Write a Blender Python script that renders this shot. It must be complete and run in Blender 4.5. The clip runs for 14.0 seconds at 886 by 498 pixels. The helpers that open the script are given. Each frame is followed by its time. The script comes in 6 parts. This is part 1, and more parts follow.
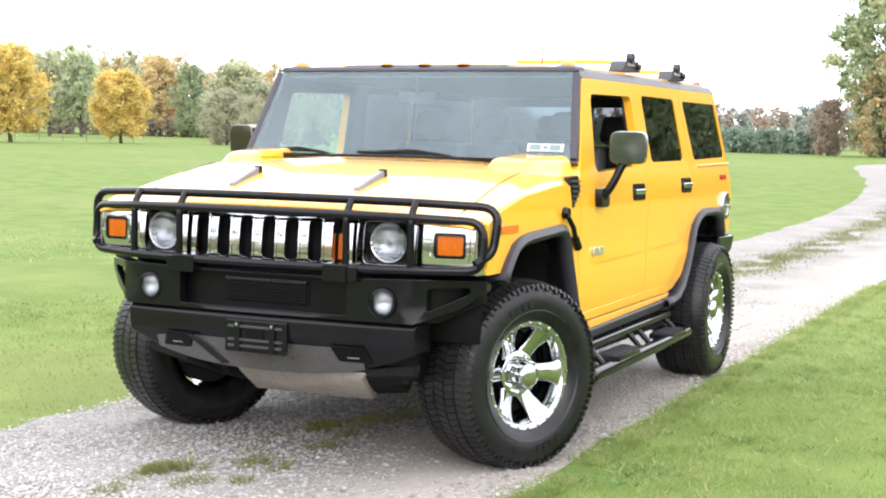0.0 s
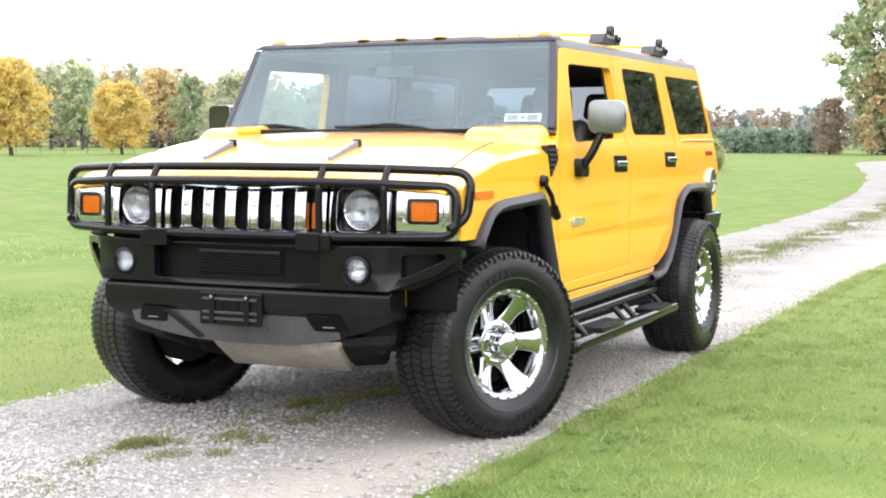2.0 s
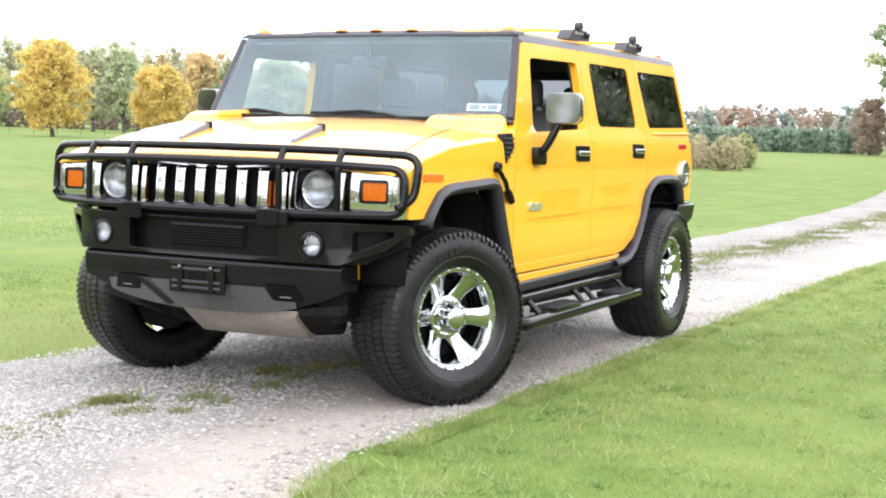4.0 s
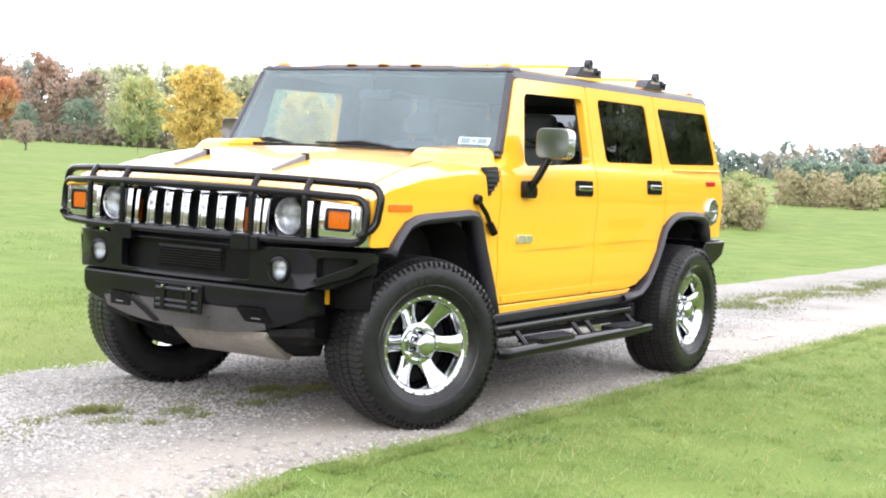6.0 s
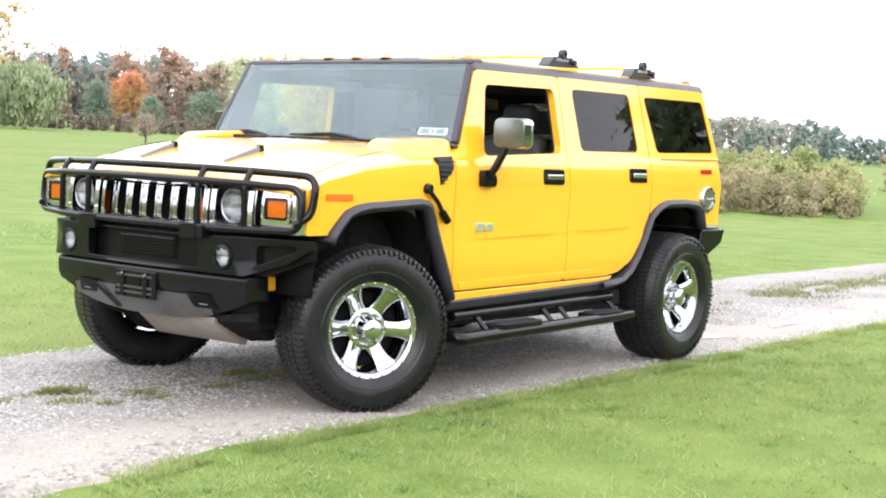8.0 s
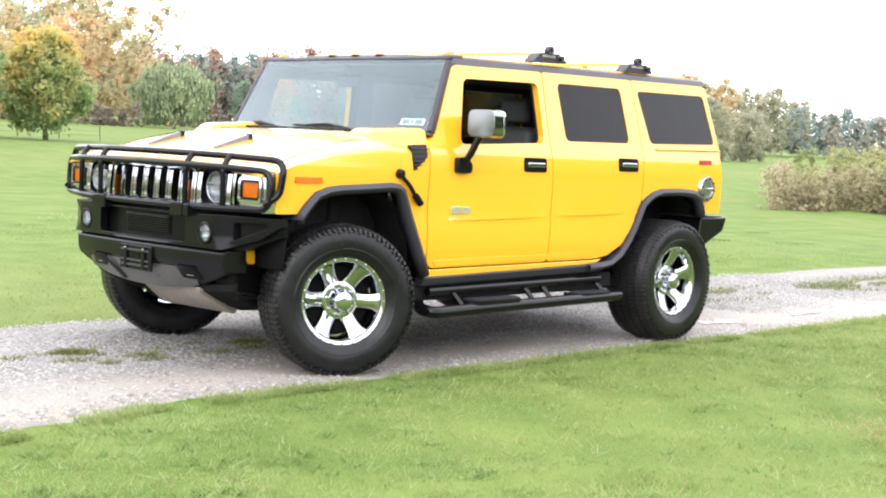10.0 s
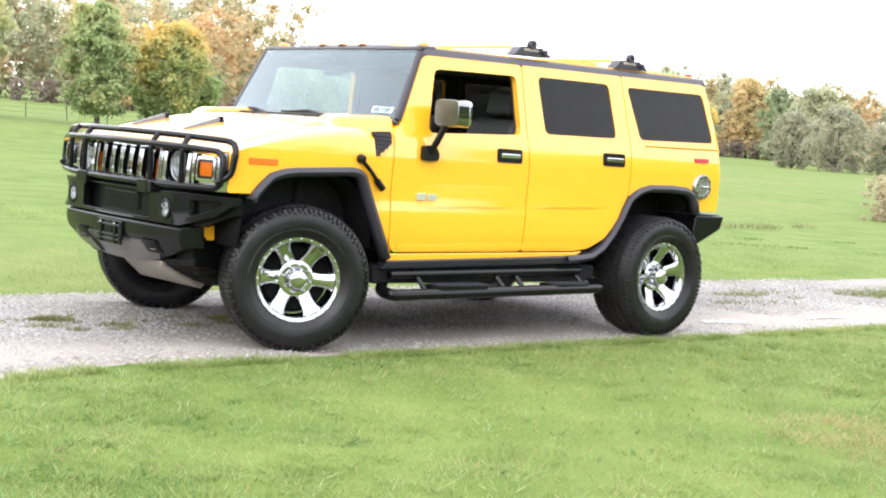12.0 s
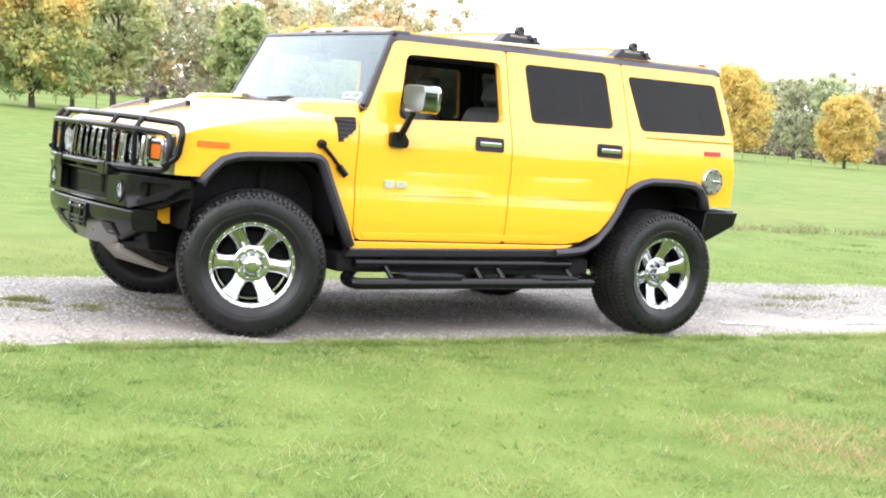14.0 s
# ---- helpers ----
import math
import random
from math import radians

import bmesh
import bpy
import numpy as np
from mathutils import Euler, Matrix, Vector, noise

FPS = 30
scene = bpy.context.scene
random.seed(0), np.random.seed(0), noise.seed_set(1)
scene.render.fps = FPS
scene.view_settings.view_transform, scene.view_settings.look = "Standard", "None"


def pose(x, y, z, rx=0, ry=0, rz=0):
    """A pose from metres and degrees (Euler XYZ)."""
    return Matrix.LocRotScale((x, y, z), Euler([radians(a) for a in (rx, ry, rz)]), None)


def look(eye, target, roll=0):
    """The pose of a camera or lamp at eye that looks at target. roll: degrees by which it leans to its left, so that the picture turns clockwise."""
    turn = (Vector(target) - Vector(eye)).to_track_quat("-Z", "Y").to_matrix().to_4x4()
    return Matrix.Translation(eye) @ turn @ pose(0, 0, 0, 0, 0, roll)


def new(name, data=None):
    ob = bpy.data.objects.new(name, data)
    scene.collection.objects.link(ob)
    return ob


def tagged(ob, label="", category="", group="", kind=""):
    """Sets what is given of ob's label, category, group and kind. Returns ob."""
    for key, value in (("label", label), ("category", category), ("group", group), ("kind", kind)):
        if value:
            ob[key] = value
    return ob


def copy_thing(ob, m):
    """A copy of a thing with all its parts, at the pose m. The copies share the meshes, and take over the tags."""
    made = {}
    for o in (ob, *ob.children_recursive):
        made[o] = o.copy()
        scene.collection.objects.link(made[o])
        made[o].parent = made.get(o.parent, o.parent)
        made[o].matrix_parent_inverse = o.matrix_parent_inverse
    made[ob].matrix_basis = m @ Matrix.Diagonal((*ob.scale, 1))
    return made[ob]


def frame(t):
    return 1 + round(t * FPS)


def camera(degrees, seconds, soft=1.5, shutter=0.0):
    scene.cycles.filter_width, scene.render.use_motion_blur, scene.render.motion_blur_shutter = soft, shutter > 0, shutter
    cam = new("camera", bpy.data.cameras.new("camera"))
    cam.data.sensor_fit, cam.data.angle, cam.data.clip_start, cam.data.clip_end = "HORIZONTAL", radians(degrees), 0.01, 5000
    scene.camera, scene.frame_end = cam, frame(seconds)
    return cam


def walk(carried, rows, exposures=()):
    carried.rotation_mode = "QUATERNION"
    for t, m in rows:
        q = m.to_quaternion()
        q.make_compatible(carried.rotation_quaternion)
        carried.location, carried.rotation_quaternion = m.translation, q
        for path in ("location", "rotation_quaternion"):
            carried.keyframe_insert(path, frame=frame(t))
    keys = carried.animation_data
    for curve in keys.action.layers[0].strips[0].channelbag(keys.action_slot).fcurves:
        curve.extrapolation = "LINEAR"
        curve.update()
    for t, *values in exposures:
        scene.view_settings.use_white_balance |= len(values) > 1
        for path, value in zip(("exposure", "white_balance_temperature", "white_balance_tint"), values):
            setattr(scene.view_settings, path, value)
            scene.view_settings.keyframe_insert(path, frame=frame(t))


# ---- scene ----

# ---- camera and its way ----
cam = camera(35.2, 14.0, soft=2.0)
PATH = [
    (0, (7.431, 3.304, 1.889), (5.631, 2.467, 1.643), 0.0),
    (0.5, (7.416, 3.3, 1.822), (5.608, 2.469, 1.615), -0.4),
    (1, (7.393, 3.296, 1.759), (5.589, 2.454, 1.572), -0.0),
    (1.5, (7.36, 3.32, 1.721), (5.553, 2.486, 1.526), -0.9),
    (2, (7.344, 3.403, 1.706), (5.546, 2.56, 1.471), -1.1),
    (2.5, (7.712, 3.636, 1.707), (5.913, 2.788, 1.502), -0.6),
    (3, (7.803, 3.773, 1.698), (6.014, 2.9, 1.501), -0.5),
    (3.5, (7.64, 3.849, 1.701), (5.853, 2.974, 1.499), 0.9),
    (3.7, (7.601, 3.878, 1.696), (5.813, 3.012, 1.464), 0.5),
    (5.8, (7.369, 4.764, 1.731), (5.697, 3.689, 1.514), 1.4),
    (6, (7.321, 4.811, 1.729), (5.65, 3.732, 1.522), 1.3),
    (6.5, (7.413, 5.18, 1.737), (5.773, 4.046, 1.582), 2.8),
    (7, (7.325, 5.443, 1.777), (5.721, 4.269, 1.558), 2.0),
    (7.5, (7.119, 5.529, 1.759), (5.512, 4.362, 1.522), 2.4),
    (8, (6.945, 5.668, 1.756), (5.379, 4.444, 1.531), 0.6),
    (8.2, (6.89, 5.74, 1.749), (5.341, 4.493, 1.533), 0.5),
    (10.3, (6.78, 7.073, 1.724), (5.387, 5.656, 1.491), 1.7),
    (10.5, (6.7, 7.184, 1.723), (5.325, 5.755, 1.47), 2.7),
    (11, (6.546, 7.351, 1.707), (5.181, 5.907, 1.482), 1.6),
    (11.5, (6.441, 7.652, 1.69), (5.115, 6.17, 1.478), 4.5),
    (12, (6.189, 7.788, 1.665), (4.906, 6.27, 1.439), 1.9),
    (12.5, (5.9, 8.079, 1.655), (4.727, 6.479, 1.397), 3.5),
    (13, (5.642, 8.217, 1.618), (4.501, 6.593, 1.373), 2.7),
    (13.5, (5.376, 8.195, 1.614), (4.223, 6.576, 1.393), 2.0),
    (14, (5.098, 8.371, 1.588), (4.003, 6.712, 1.361), 2.3),
]
walk(cam, [(t, look(eye, target, roll)) for t, eye, target, roll in PATH], exposures=[(0.0, 0.47), (6.0, 0.47), (12.0, 0.48), (12.5, 0.45), (13.0, 0.55), (14.0, 0.60)])

# ---- world and light: bright overcast autumn day ----
world = bpy.data.worlds.new("sky")
scene.world = world
world.use_nodes = True
wn, wl = world.node_tree.nodes, world.node_tree.links
wn.clear()
sky = wn.new("ShaderNodeTexSky")
sky.sky_type = "NISHITA"
sky.sun_disc = False
sky.sun_elevation, sky.sun_rotation = radians(31.5), radians(64.8)
sky.air_density, sky.dust_density = 1.0, 3.0
# an even cloud deck, hardly brighter overhead than at the horizon
dirs, sep = wn.new("ShaderNodeTexCoord"), wn.new("ShaderNodeSeparateXYZ")
wl.new(dirs.outputs["Generated"], sep.inputs[0])
deck = wn.new("ShaderNodeMapRange")
deck.inputs["From Min"].default_value, deck.inputs["From Max"].default_value = 0.0, 1.0
deck.inputs["To Min"].default_value, deck.inputs["To Max"].default_value = 24.0, 26.0
wl.new(sep.outputs["Z"], deck.inputs["Value"])
grey = wn.new("ShaderNodeCombineColor")
for k, share in enumerate((0.99, 1.0, 1.07)):
    cool = wn.new("ShaderNodeMath")
    cool.operation = "MULTIPLY"
    cool.inputs[1].default_value = share
    wl.new(deck.outputs["Result"], cool.inputs[0])
    wl.new(cool.outputs[0], grey.inputs[k])
cloud = wn.new("ShaderNodeMix")
cloud.data_type = "RGBA"
cloud.inputs[0].default_value = 0.94
back = wn.new("ShaderNodeBackground")
back.inputs[1].default_value = 0.108
wout = wn.new("ShaderNodeOutputWorld")
wl.new(sky.outputs[0], cloud.inputs[6])
wl.new(grey.outputs[0], cloud.inputs[7])
wl.new(cloud.outputs[2], back.inputs[0])
wl.new(back.outputs[0], wout.inputs[0])
sun = new("sun", bpy.data.lights.new("sun", "SUN"))
sun.data.energy, sun.data.angle, sun.data.color = 1.1, radians(40), (1.0, 0.97, 0.93)
sun.matrix_world = look((17, 8, 11.5), (0, 0, 0))

# ---- materials ----


def nodes_of(name):
    m = bpy.data.materials.new(name)
    m.use_nodes = True
    t = m.node_tree
    return m, t.nodes, t.links, t.nodes["Principled BSDF"]


def mat(name, col, rough=0.5, metal=0.0, var=0.12, scale=8.0, bump=0.0, bscale=60.0, coat=0.0, spec=0.5, fine=None):
    """A surface with stains at one scale, grain at another, and fine relief."""
    m, n, l, b = nodes_of(name)
    co = n.new("ShaderNodeTexCoord")
    big, small = n.new("ShaderNodeTexNoise"), n.new("ShaderNodeTexNoise")
    big.inputs["Scale"].default_value, big.inputs["Detail"].default_value = scale, 5
    small.inputs["Scale"].default_value, small.inputs["Detail"].default_value = bscale, 3
    for k in (big, small):
        l.new(co.outputs["Object"], k.inputs["Vector"])
    add = n.new("ShaderNodeMath")
    add.operation = "ADD"
    l.new(big.outputs["Fac"], add.inputs[0])
    l.new(small.outputs["Fac"], add.inputs[1])
    rng = n.new("ShaderNodeMapRange")
    rng.inputs["From Min"].default_value, rng.inputs["From Max"].default_value = 0.6, 1.4
    l.new(add.outputs[0], rng.inputs["Value"])
    mix = n.new("ShaderNodeMix")
    mix.data_type = "RGBA"
    mix.inputs[6].default_value = (*[c * (1 - var) for c in col], 1)
    mix.inputs[7].default_value = (*[min(1, c * (1 + var)) for c in (fine or col)], 1)
    l.new(rng.outputs["Result"], mix.inputs[0])
    l.new(mix.outputs[2], b.inputs["Base Color"])
    rr = n.new("ShaderNodeMapRange")
    rr.inputs["To Min"].default_value, rr.inputs["To Max"].default_value = max(0, rough * 0.8), min(1, rough * 1.2)
    l.new(big.outputs["Fac"], rr.inputs["Value"])
    l.new(rr.outputs["Result"], b.inputs["Roughness"])
    b.inputs["Metallic"].default_value = metal
    b.inputs["Coat Weight"].default_value = coat
    b.inputs["Coat Roughness"].default_value = 0.07
    b.inputs["Coat IOR"].default_value = 1.75 if coat > 0.85 else 1.5
    b.inputs["Specular IOR Level"].default_value = spec
    if bump:
        bp = n.new("ShaderNodeBump")
        bp.inputs["Strength"].default_value = bump
        bp.inputs["Distance"].default_value = 0.01
        l.new(small.outputs["Fac"], bp.inputs["Height"])
        l.new(bp.outputs["Normal"], b.inputs["Normal"])
    return m


def glass(name, tint, rough=0.0, ior=1.5, pale_film=0.0, flutes=0.0):
    """Clear or tinted glass, a set share of it under a thin pale bluish film; flutes: moulded ribs, per metre."""
    m, n, l, b = nodes_of(name)
    b.inputs["Base Color"].default_value = (*tint, 1)
    b.inputs["Transmission Weight"].default_value = 1.0
    b.inputs["Roughness"].default_value = rough
    b.inputs["IOR"].default_value = ior
    co = n.new("ShaderNodeTexCoord")
    if flutes:
        wave, bp = n.new("ShaderNodeTexWave"), n.new("ShaderNodeBump")
        wave.bands_direction = "Y"
        wave.inputs["Scale"].default_value, wave.inputs["Distortion"].default_value = flutes, 0.4
        bp.inputs["Strength"].default_value, bp.inputs["Distance"].default_value = 0.6, 0.004
        l.new(co.outputs["Object"], wave.inputs["Vector"])
        l.new(wave.outputs["Fac"], bp.inputs["Height"])
        l.new(bp.outputs["Normal"], b.inputs["Normal"])
    if pale_film:
        film, mix, no, rng = n.new("ShaderNodeBsdfDiffuse"), n.new("ShaderNodeMixShader"), n.new("ShaderNodeTexNoise"), n.new("ShaderNodeMapRange")
        film.inputs["Color"].default_value = (0.56, 0.67, 0.73, 1)
        no.inputs["Scale"].default_value, no.inputs["Detail"].default_value = 2.2, 4
        l.new(co.outputs["Object"], no.inputs["Vector"])
        rng.inputs["From Min"].default_value, rng.inputs["From Max"].default_value = 0.3, 0.7
        rng.inputs["To Min"].default_value, rng.inputs["To Max"].default_value = pale_film * 0.6, pale_film * 1.4
        l.new(no.outputs["Fac"], rng.inputs["Value"])
        l.new(rng.outputs["Result"], mix.inputs[0])
        l.new(b.outputs[0], mix.inputs[1])
        l.new(film.outputs[0], mix.inputs[2])
        l.new(mix.outputs[0], n["Material Output"].inputs[0])
    return m


def leafy(name, a, b2, c, patch_scale=0.45, rise=0.0, speck=0.24):
    """Leaves whose colour differs from leaf to leaf and branch to branch."""
    m, n, l, b = nodes_of(name)
    geo, oi = n.new("ShaderNodeNewGeometry"), n.new("ShaderNodeObjectInfo")
    co, no = n.new("ShaderNodeTexCoord"), n.new("ShaderNodeTexNoise")
    no.inputs["Scale"].default_value = patch_scale
    l.new(co.outputs["Object"], no.inputs["Vector"])
    add = n.new("ShaderNodeMath")
    add.operation = "MULTIPLY_ADD"
    l.new(geo.outputs["Random Per Island"], add.inputs[0])
    add.inputs[1].default_value = speck
    l.new(no.outputs["Fac"], add.inputs[2])
    if rise:
        # leaves turn first at the top of the crown
        xyz, up = n.new("ShaderNodeSeparateXYZ"), n.new("ShaderNodeMath")
        l.new(co.outputs["Object"], xyz.inputs[0])
        up.operation = "MULTIPLY_ADD"
        up.inputs[1].default_value = rise
        l.new(xyz.outputs["Z"], up.inputs[0])
        l.new(add.outputs[0], up.inputs[2])
        add = n.new("ShaderNodeMath")
        add.operation = "SUBTRACT"
        add.inputs[1].default_value = rise * 4.2
        l.new(up.outputs[0], add.inputs[0])
    ramp = n.new("ShaderNodeValToRGB")
    e = ramp.color_ramp.elements
    e[0].position, e[0].color = 0.18 + speck / 2, (*a, 1)
    e[1].position, e[1].color = 0.55 + speck, (*c, 1)
    mid = e.new(0.40 + speck * 0.7)
    mid.color = (*b2, 1)
    l.new(add.outputs[0], ramp.inputs[0])
    l.new(ramp.outputs[0], b.inputs["Base Color"])
    b.inputs["Roughness"].default_value = 0.7
    b.inputs["Specular IOR Level"].default_value = 0.25
    tr = n.new("ShaderNodeBsdfTranslucent")
    l.new(ramp.outputs[0], tr.inputs["Color"])
    ms = n.new("ShaderNodeMixShader")
    ms.inputs[0].default_value = 0.48
    l.new(b.outputs[0], ms.inputs[1])
    l.new(tr.outputs[0], ms.inputs[2])
    l.new(ms.outputs[0], n["Material Output"].inputs[0])
    return m


M_PAINT = mat("yellow_paint", (0.86, 0.402, 0.018), 0.32, var=0.02, scale=1.5, bscale=900, coat=1.0, spec=0.2)
M_BLACK = mat("black_powder_coat", (0.0046, 0.0044, 0.0058), 0.13, var=0.3, scale=6, bump=0.015, bscale=420, spec=0.25)
M_TRIM = mat("grey_black_plastic", (0.030, 0.028, 0.038), 0.42, var=0.15, scale=5, bump=0.08, bscale=500, spec=0.42)
M_DARK = mat("dark_underbody", (0.016, 0.0156, 0.0168), 0.85, var=0.4, scale=9, spec=0.08)
M_VOID = mat("deep_black", (0.011, 0.0108, 0.0115), 0.9, var=0.2, spec=0.03)
M_CHROME = mat("chrome", (0.53, 0.54, 0.565), 0.05, 1.0, var=0.03, scale=12)
# Chrome for the mirror shells, their dark reflections put into the colour.
M_DIMCHROME = mat("darkened_chrome", (0.22, 0.23, 0.23), 0.05, 1.0, var=0.05, scale=12)
M_RUBBER = mat("tyre_rubber", (0.0075, 0.0073, 0.0088), 0.24, var=0.35, scale=14, bump=0.15, bscale=240, fine=(0.0115, 0.0112, 0.0125), spec=0.28)
M_TREAD = mat("dusty_tread_rubber", (0.0085, 0.0083, 0.0095), 0.34, var=0.45, scale=9, bump=0.2, bscale=200, fine=(0.020, 0.0192, 0.0200), spec=0.22)
M_SKID = mat("dusty_grey_skid_plate", (0.27, 0.238, 0.215), 0.6, 0.0, var=0.3, scale=7, bump=0.1)
M_GREYB = mat("dusty_black_bumper", (0.0060, 0.0057, 0.0070), 0.17, var=0.45, scale=3.5, bump=0.02, bscale=300, spec=0.22)
M_GRIP = mat("worn_grey_plastic", (0.15, 0.15, 0.16), 0.4, var=0.2, scale=20, bump=0.1)
M_DUST = mat("glossy_dusty_plastic", (0.052, 0.050, 0.050), 0.30, var=0.4, scale=4, bump=0.04, coat=0.5, spec=0.5)
M_AMBER = mat("amber_lens", (0.40, 0.088, 0.002), 0.22, var=0.25, scale=14, bump=0.12, bscale=90, spec=0.3)
M_AMBER_SIDE = mat("side_amber_lens", (0.75, 0.135, 0.005), 0.16, var=0.15, scale=45, bump=0.3, bscale=110, coat=0.3)
# Amber of the roof lamps; their glow is put into a brighter base colour.
M_AMBER_TOP = mat("lit_amber_lens", (0.75, 0.22, 0.008), 0.2, var=0.15, scale=30, coat=0.3)
M_RED = mat("red_lens", (0.36, 0.006, 0.01), 0.2, var=0.1, scale=30, coat=0.2, spec=0.3)
M_WHITE = mat("white_paper", (0.75, 0.77, 0.78), 0.6, var=0.03)
M_INK = mat("grey_ink", (0.15, 0.2, 0.22), 0.6, var=0.05)
M_SEAT = mat("grey_leather", (0.075, 0.072, 0.07), 0.55, var=0.15, bump=0.2, bscale=150)
M_INNER = mat("black_cabin_plastic", (0.02, 0.02, 0.022), 0.6, var=0.15)
M_HEAD = mat("light_headliner", (0.2, 0.195, 0.19), 0.9, var=0.05)
M_BADGE = mat("dull_chrome", (0.74, 0.74, 0.72), 0.35, 1.0, var=0.2, scale=40)
M_LID = mat("brushed_alloy", (0.33, 0.34, 0.32), 0.35, 1.0, var=0.2, scale=40)
M_REFL = mat("lamp_reflector", (0.42, 0.43, 0.45), 0.14, 1.0, var=0.25, scale=25, bump=0.5, bscale=70)
M_GLASS = glass("windscreen_glass", (0.52, 0.71, 0.78), ior=1.43, pale_film=0.055)
M_TINT = glass("tinted_glass", (0.045, 0.045, 0.052), ior=1.28)
M_TAIL = glass("lightly_tinted_glass", (0.13, 0.14, 0.15), ior=1.28)
M_LENS = glass("clear_lens", (0.95, 0.97, 1.0), 0.02, flutes=26.0)
M_MIRROR = mat("mirror_glass", (0.85, 0.87, 0.87), 0.02, 1.0, var=0.02)
M_BARK = mat("bark", (0.07, 0.058, 0.05), 0.9, var=0.4, scale=5, bump=0.6, bscale=25)
M_GREEN = leafy("green_leaves", (0.225, 0.275, 0.17), (0.30, 0.36, 0.215), (0.40, 0.445, 0.265), 0.3)
M_LIME = leafy("light_green_leaves", (0.31, 0.37, 0.23), (0.42, 0.48, 0.29), (0.54, 0.57, 0.36), 0.3)
M_PINE = leafy("pine_and_maple_leaves", (0.27, 0.335, 0.205), (0.37, 0.44, 0.26), (0.52, 0.49, 0.29), 0.3)
M_WOODMIX = leafy("brown_orange_wood_leaves", (0.30, 0.33, 0.20), (0.46, 0.40, 0.23), (0.64, 0.44, 0.25), 0.12)
M_YELLOW = leafy("yellow_leaves", (0.44, 0.39, 0.14), (0.61, 0.47, 0.15), (0.72, 0.55, 0.19))
M_ORANGE = leafy("orange_green_leaves", (0.38, 0.39, 0.22), (0.60, 0.48, 0.25), (0.72, 0.56, 0.31), 0.3)
M_RUST = leafy("red_brown_leaves", (0.22, 0.235, 0.18), (0.33, 0.265, 0.21), (0.46, 0.31, 0.235), 0.16)
M_RED_LEAF = leafy("red_leaves", (0.31, 0.35, 0.17), (0.56, 0.36, 0.17), (0.70, 0.33, 0.19), 0.3, 0.05)
M_FIR = leafy("dark_evergreen", (0.166, 0.22, 0.173), (0.228, 0.302, 0.228), (0.302, 0.374, 0.279))
M_DULL = leafy("dull_grey_green_leaves", (0.26, 0.275, 0.195), (0.35, 0.355, 0.25), (0.46, 0.43, 0.305), 0.3)
M_OLIVE = leafy("grey_green_leaves", (0.288, 0.305, 0.203), (0.4, 0.413, 0.276), (0.526, 0.538, 0.351))
M_MAPLE = leafy("maple_leaves_turning", (0.29, 0.37, 0.16), (0.55, 0.47, 0.17), (0.82, 0.50, 0.15), 0.45, 0.11)
M_PEAR = leafy("mid_green_leaves", (0.26, 0.33, 0.16), (0.37, 0.44, 0.21), (0.56, 0.53, 0.25), 0.5, 0.03)
M_SPARSE = leafy("thin_yellow_green_leaves", (0.31, 0.37, 0.19), (0.43, 0.47, 0.24), (0.64, 0.57, 0.28), 0.4)
M_SCRUB = leafy("mixed_scrub_leaves", (0.22, 0.27, 0.12), (0.32, 0.36, 0.16), (0.47, 0.42, 0.23), 0.9)
# Brown brush; its dark tone also serves as shade under the far crowns.
M_BRUSH = leafy("brown_brush_and_shade", (0.17, 0.155, 0.13), (0.24, 0.205, 0.17), (0.34, 0.28, 0.225))
# Aerial haze over the far woods is put into this leaf colour.
M_HAZE = leafy("far_hazed_leaves", (0.21, 0.28, 0.26), (0.29, 0.35, 0.32), (0.45, 0.37, 0.30), 0.12)
# Near-black, with the shade of recesses and shallow holes put into its colour.
M_PIT = mat("recess_shade_black", (0.0036, 0.0036, 0.0040), 0.3, var=0.3, spec=0.12)
M_DRY = leafy("dry_grass", (0.22, 0.26, 0.12), (0.34, 0.30, 0.18), (0.48, 0.42, 0.28), 0.6)

# ---- building helpers ----


def part(name, bm, material, parent=None, label="", bevel=0.0, smooth=True, seg=2):
    """Links a bmesh as one mesh object under a thing or a part."""
    bmesh.ops.recalc_face_normals(bm, faces=bm.faces)
    me = bpy.data.meshes.new(name)
    bm.to_mesh(me)
    bm.free()
    me.materials.append(material)
    if smooth:
        me.shade_smooth()
        if not bevel:
            me.set_sharp_from_angle(angle=radians(50))
    ob = new(name, me)
    if parent is not None:
        ob.parent = parent
    if bevel:
        b = ob.modifiers.new("bevel", "BEVEL")
        b.width, b.segments, b.limit_method, b.angle_limit = bevel, seg, "ANGLE", radians(32)
        b.harden_normals = True
    if label:
        tagged(ob, label)
    return ob


def rounded(pts, r, n=4):
    """A closed outline with its corners rounded."""
    out = []
    k = len(pts)
    for i in range(k):
        p, a, b = Vector(pts[i]), Vector(pts[i - 1]), Vector(pts[(i + 1) % k])
        da, db = (a - p), (b - p)
        ra = min(r, da.length * 0.45, db.length * 0.45)
        s, e = p + da.normalized() * ra, p + db.normalized() * ra
        for j in range(n + 1):
            u = j / n
            q = s * (1 - u) ** 2 + p * 2 * u * (1 - u) + e * u ** 2
            out.append((q.x, q.y))
    return out


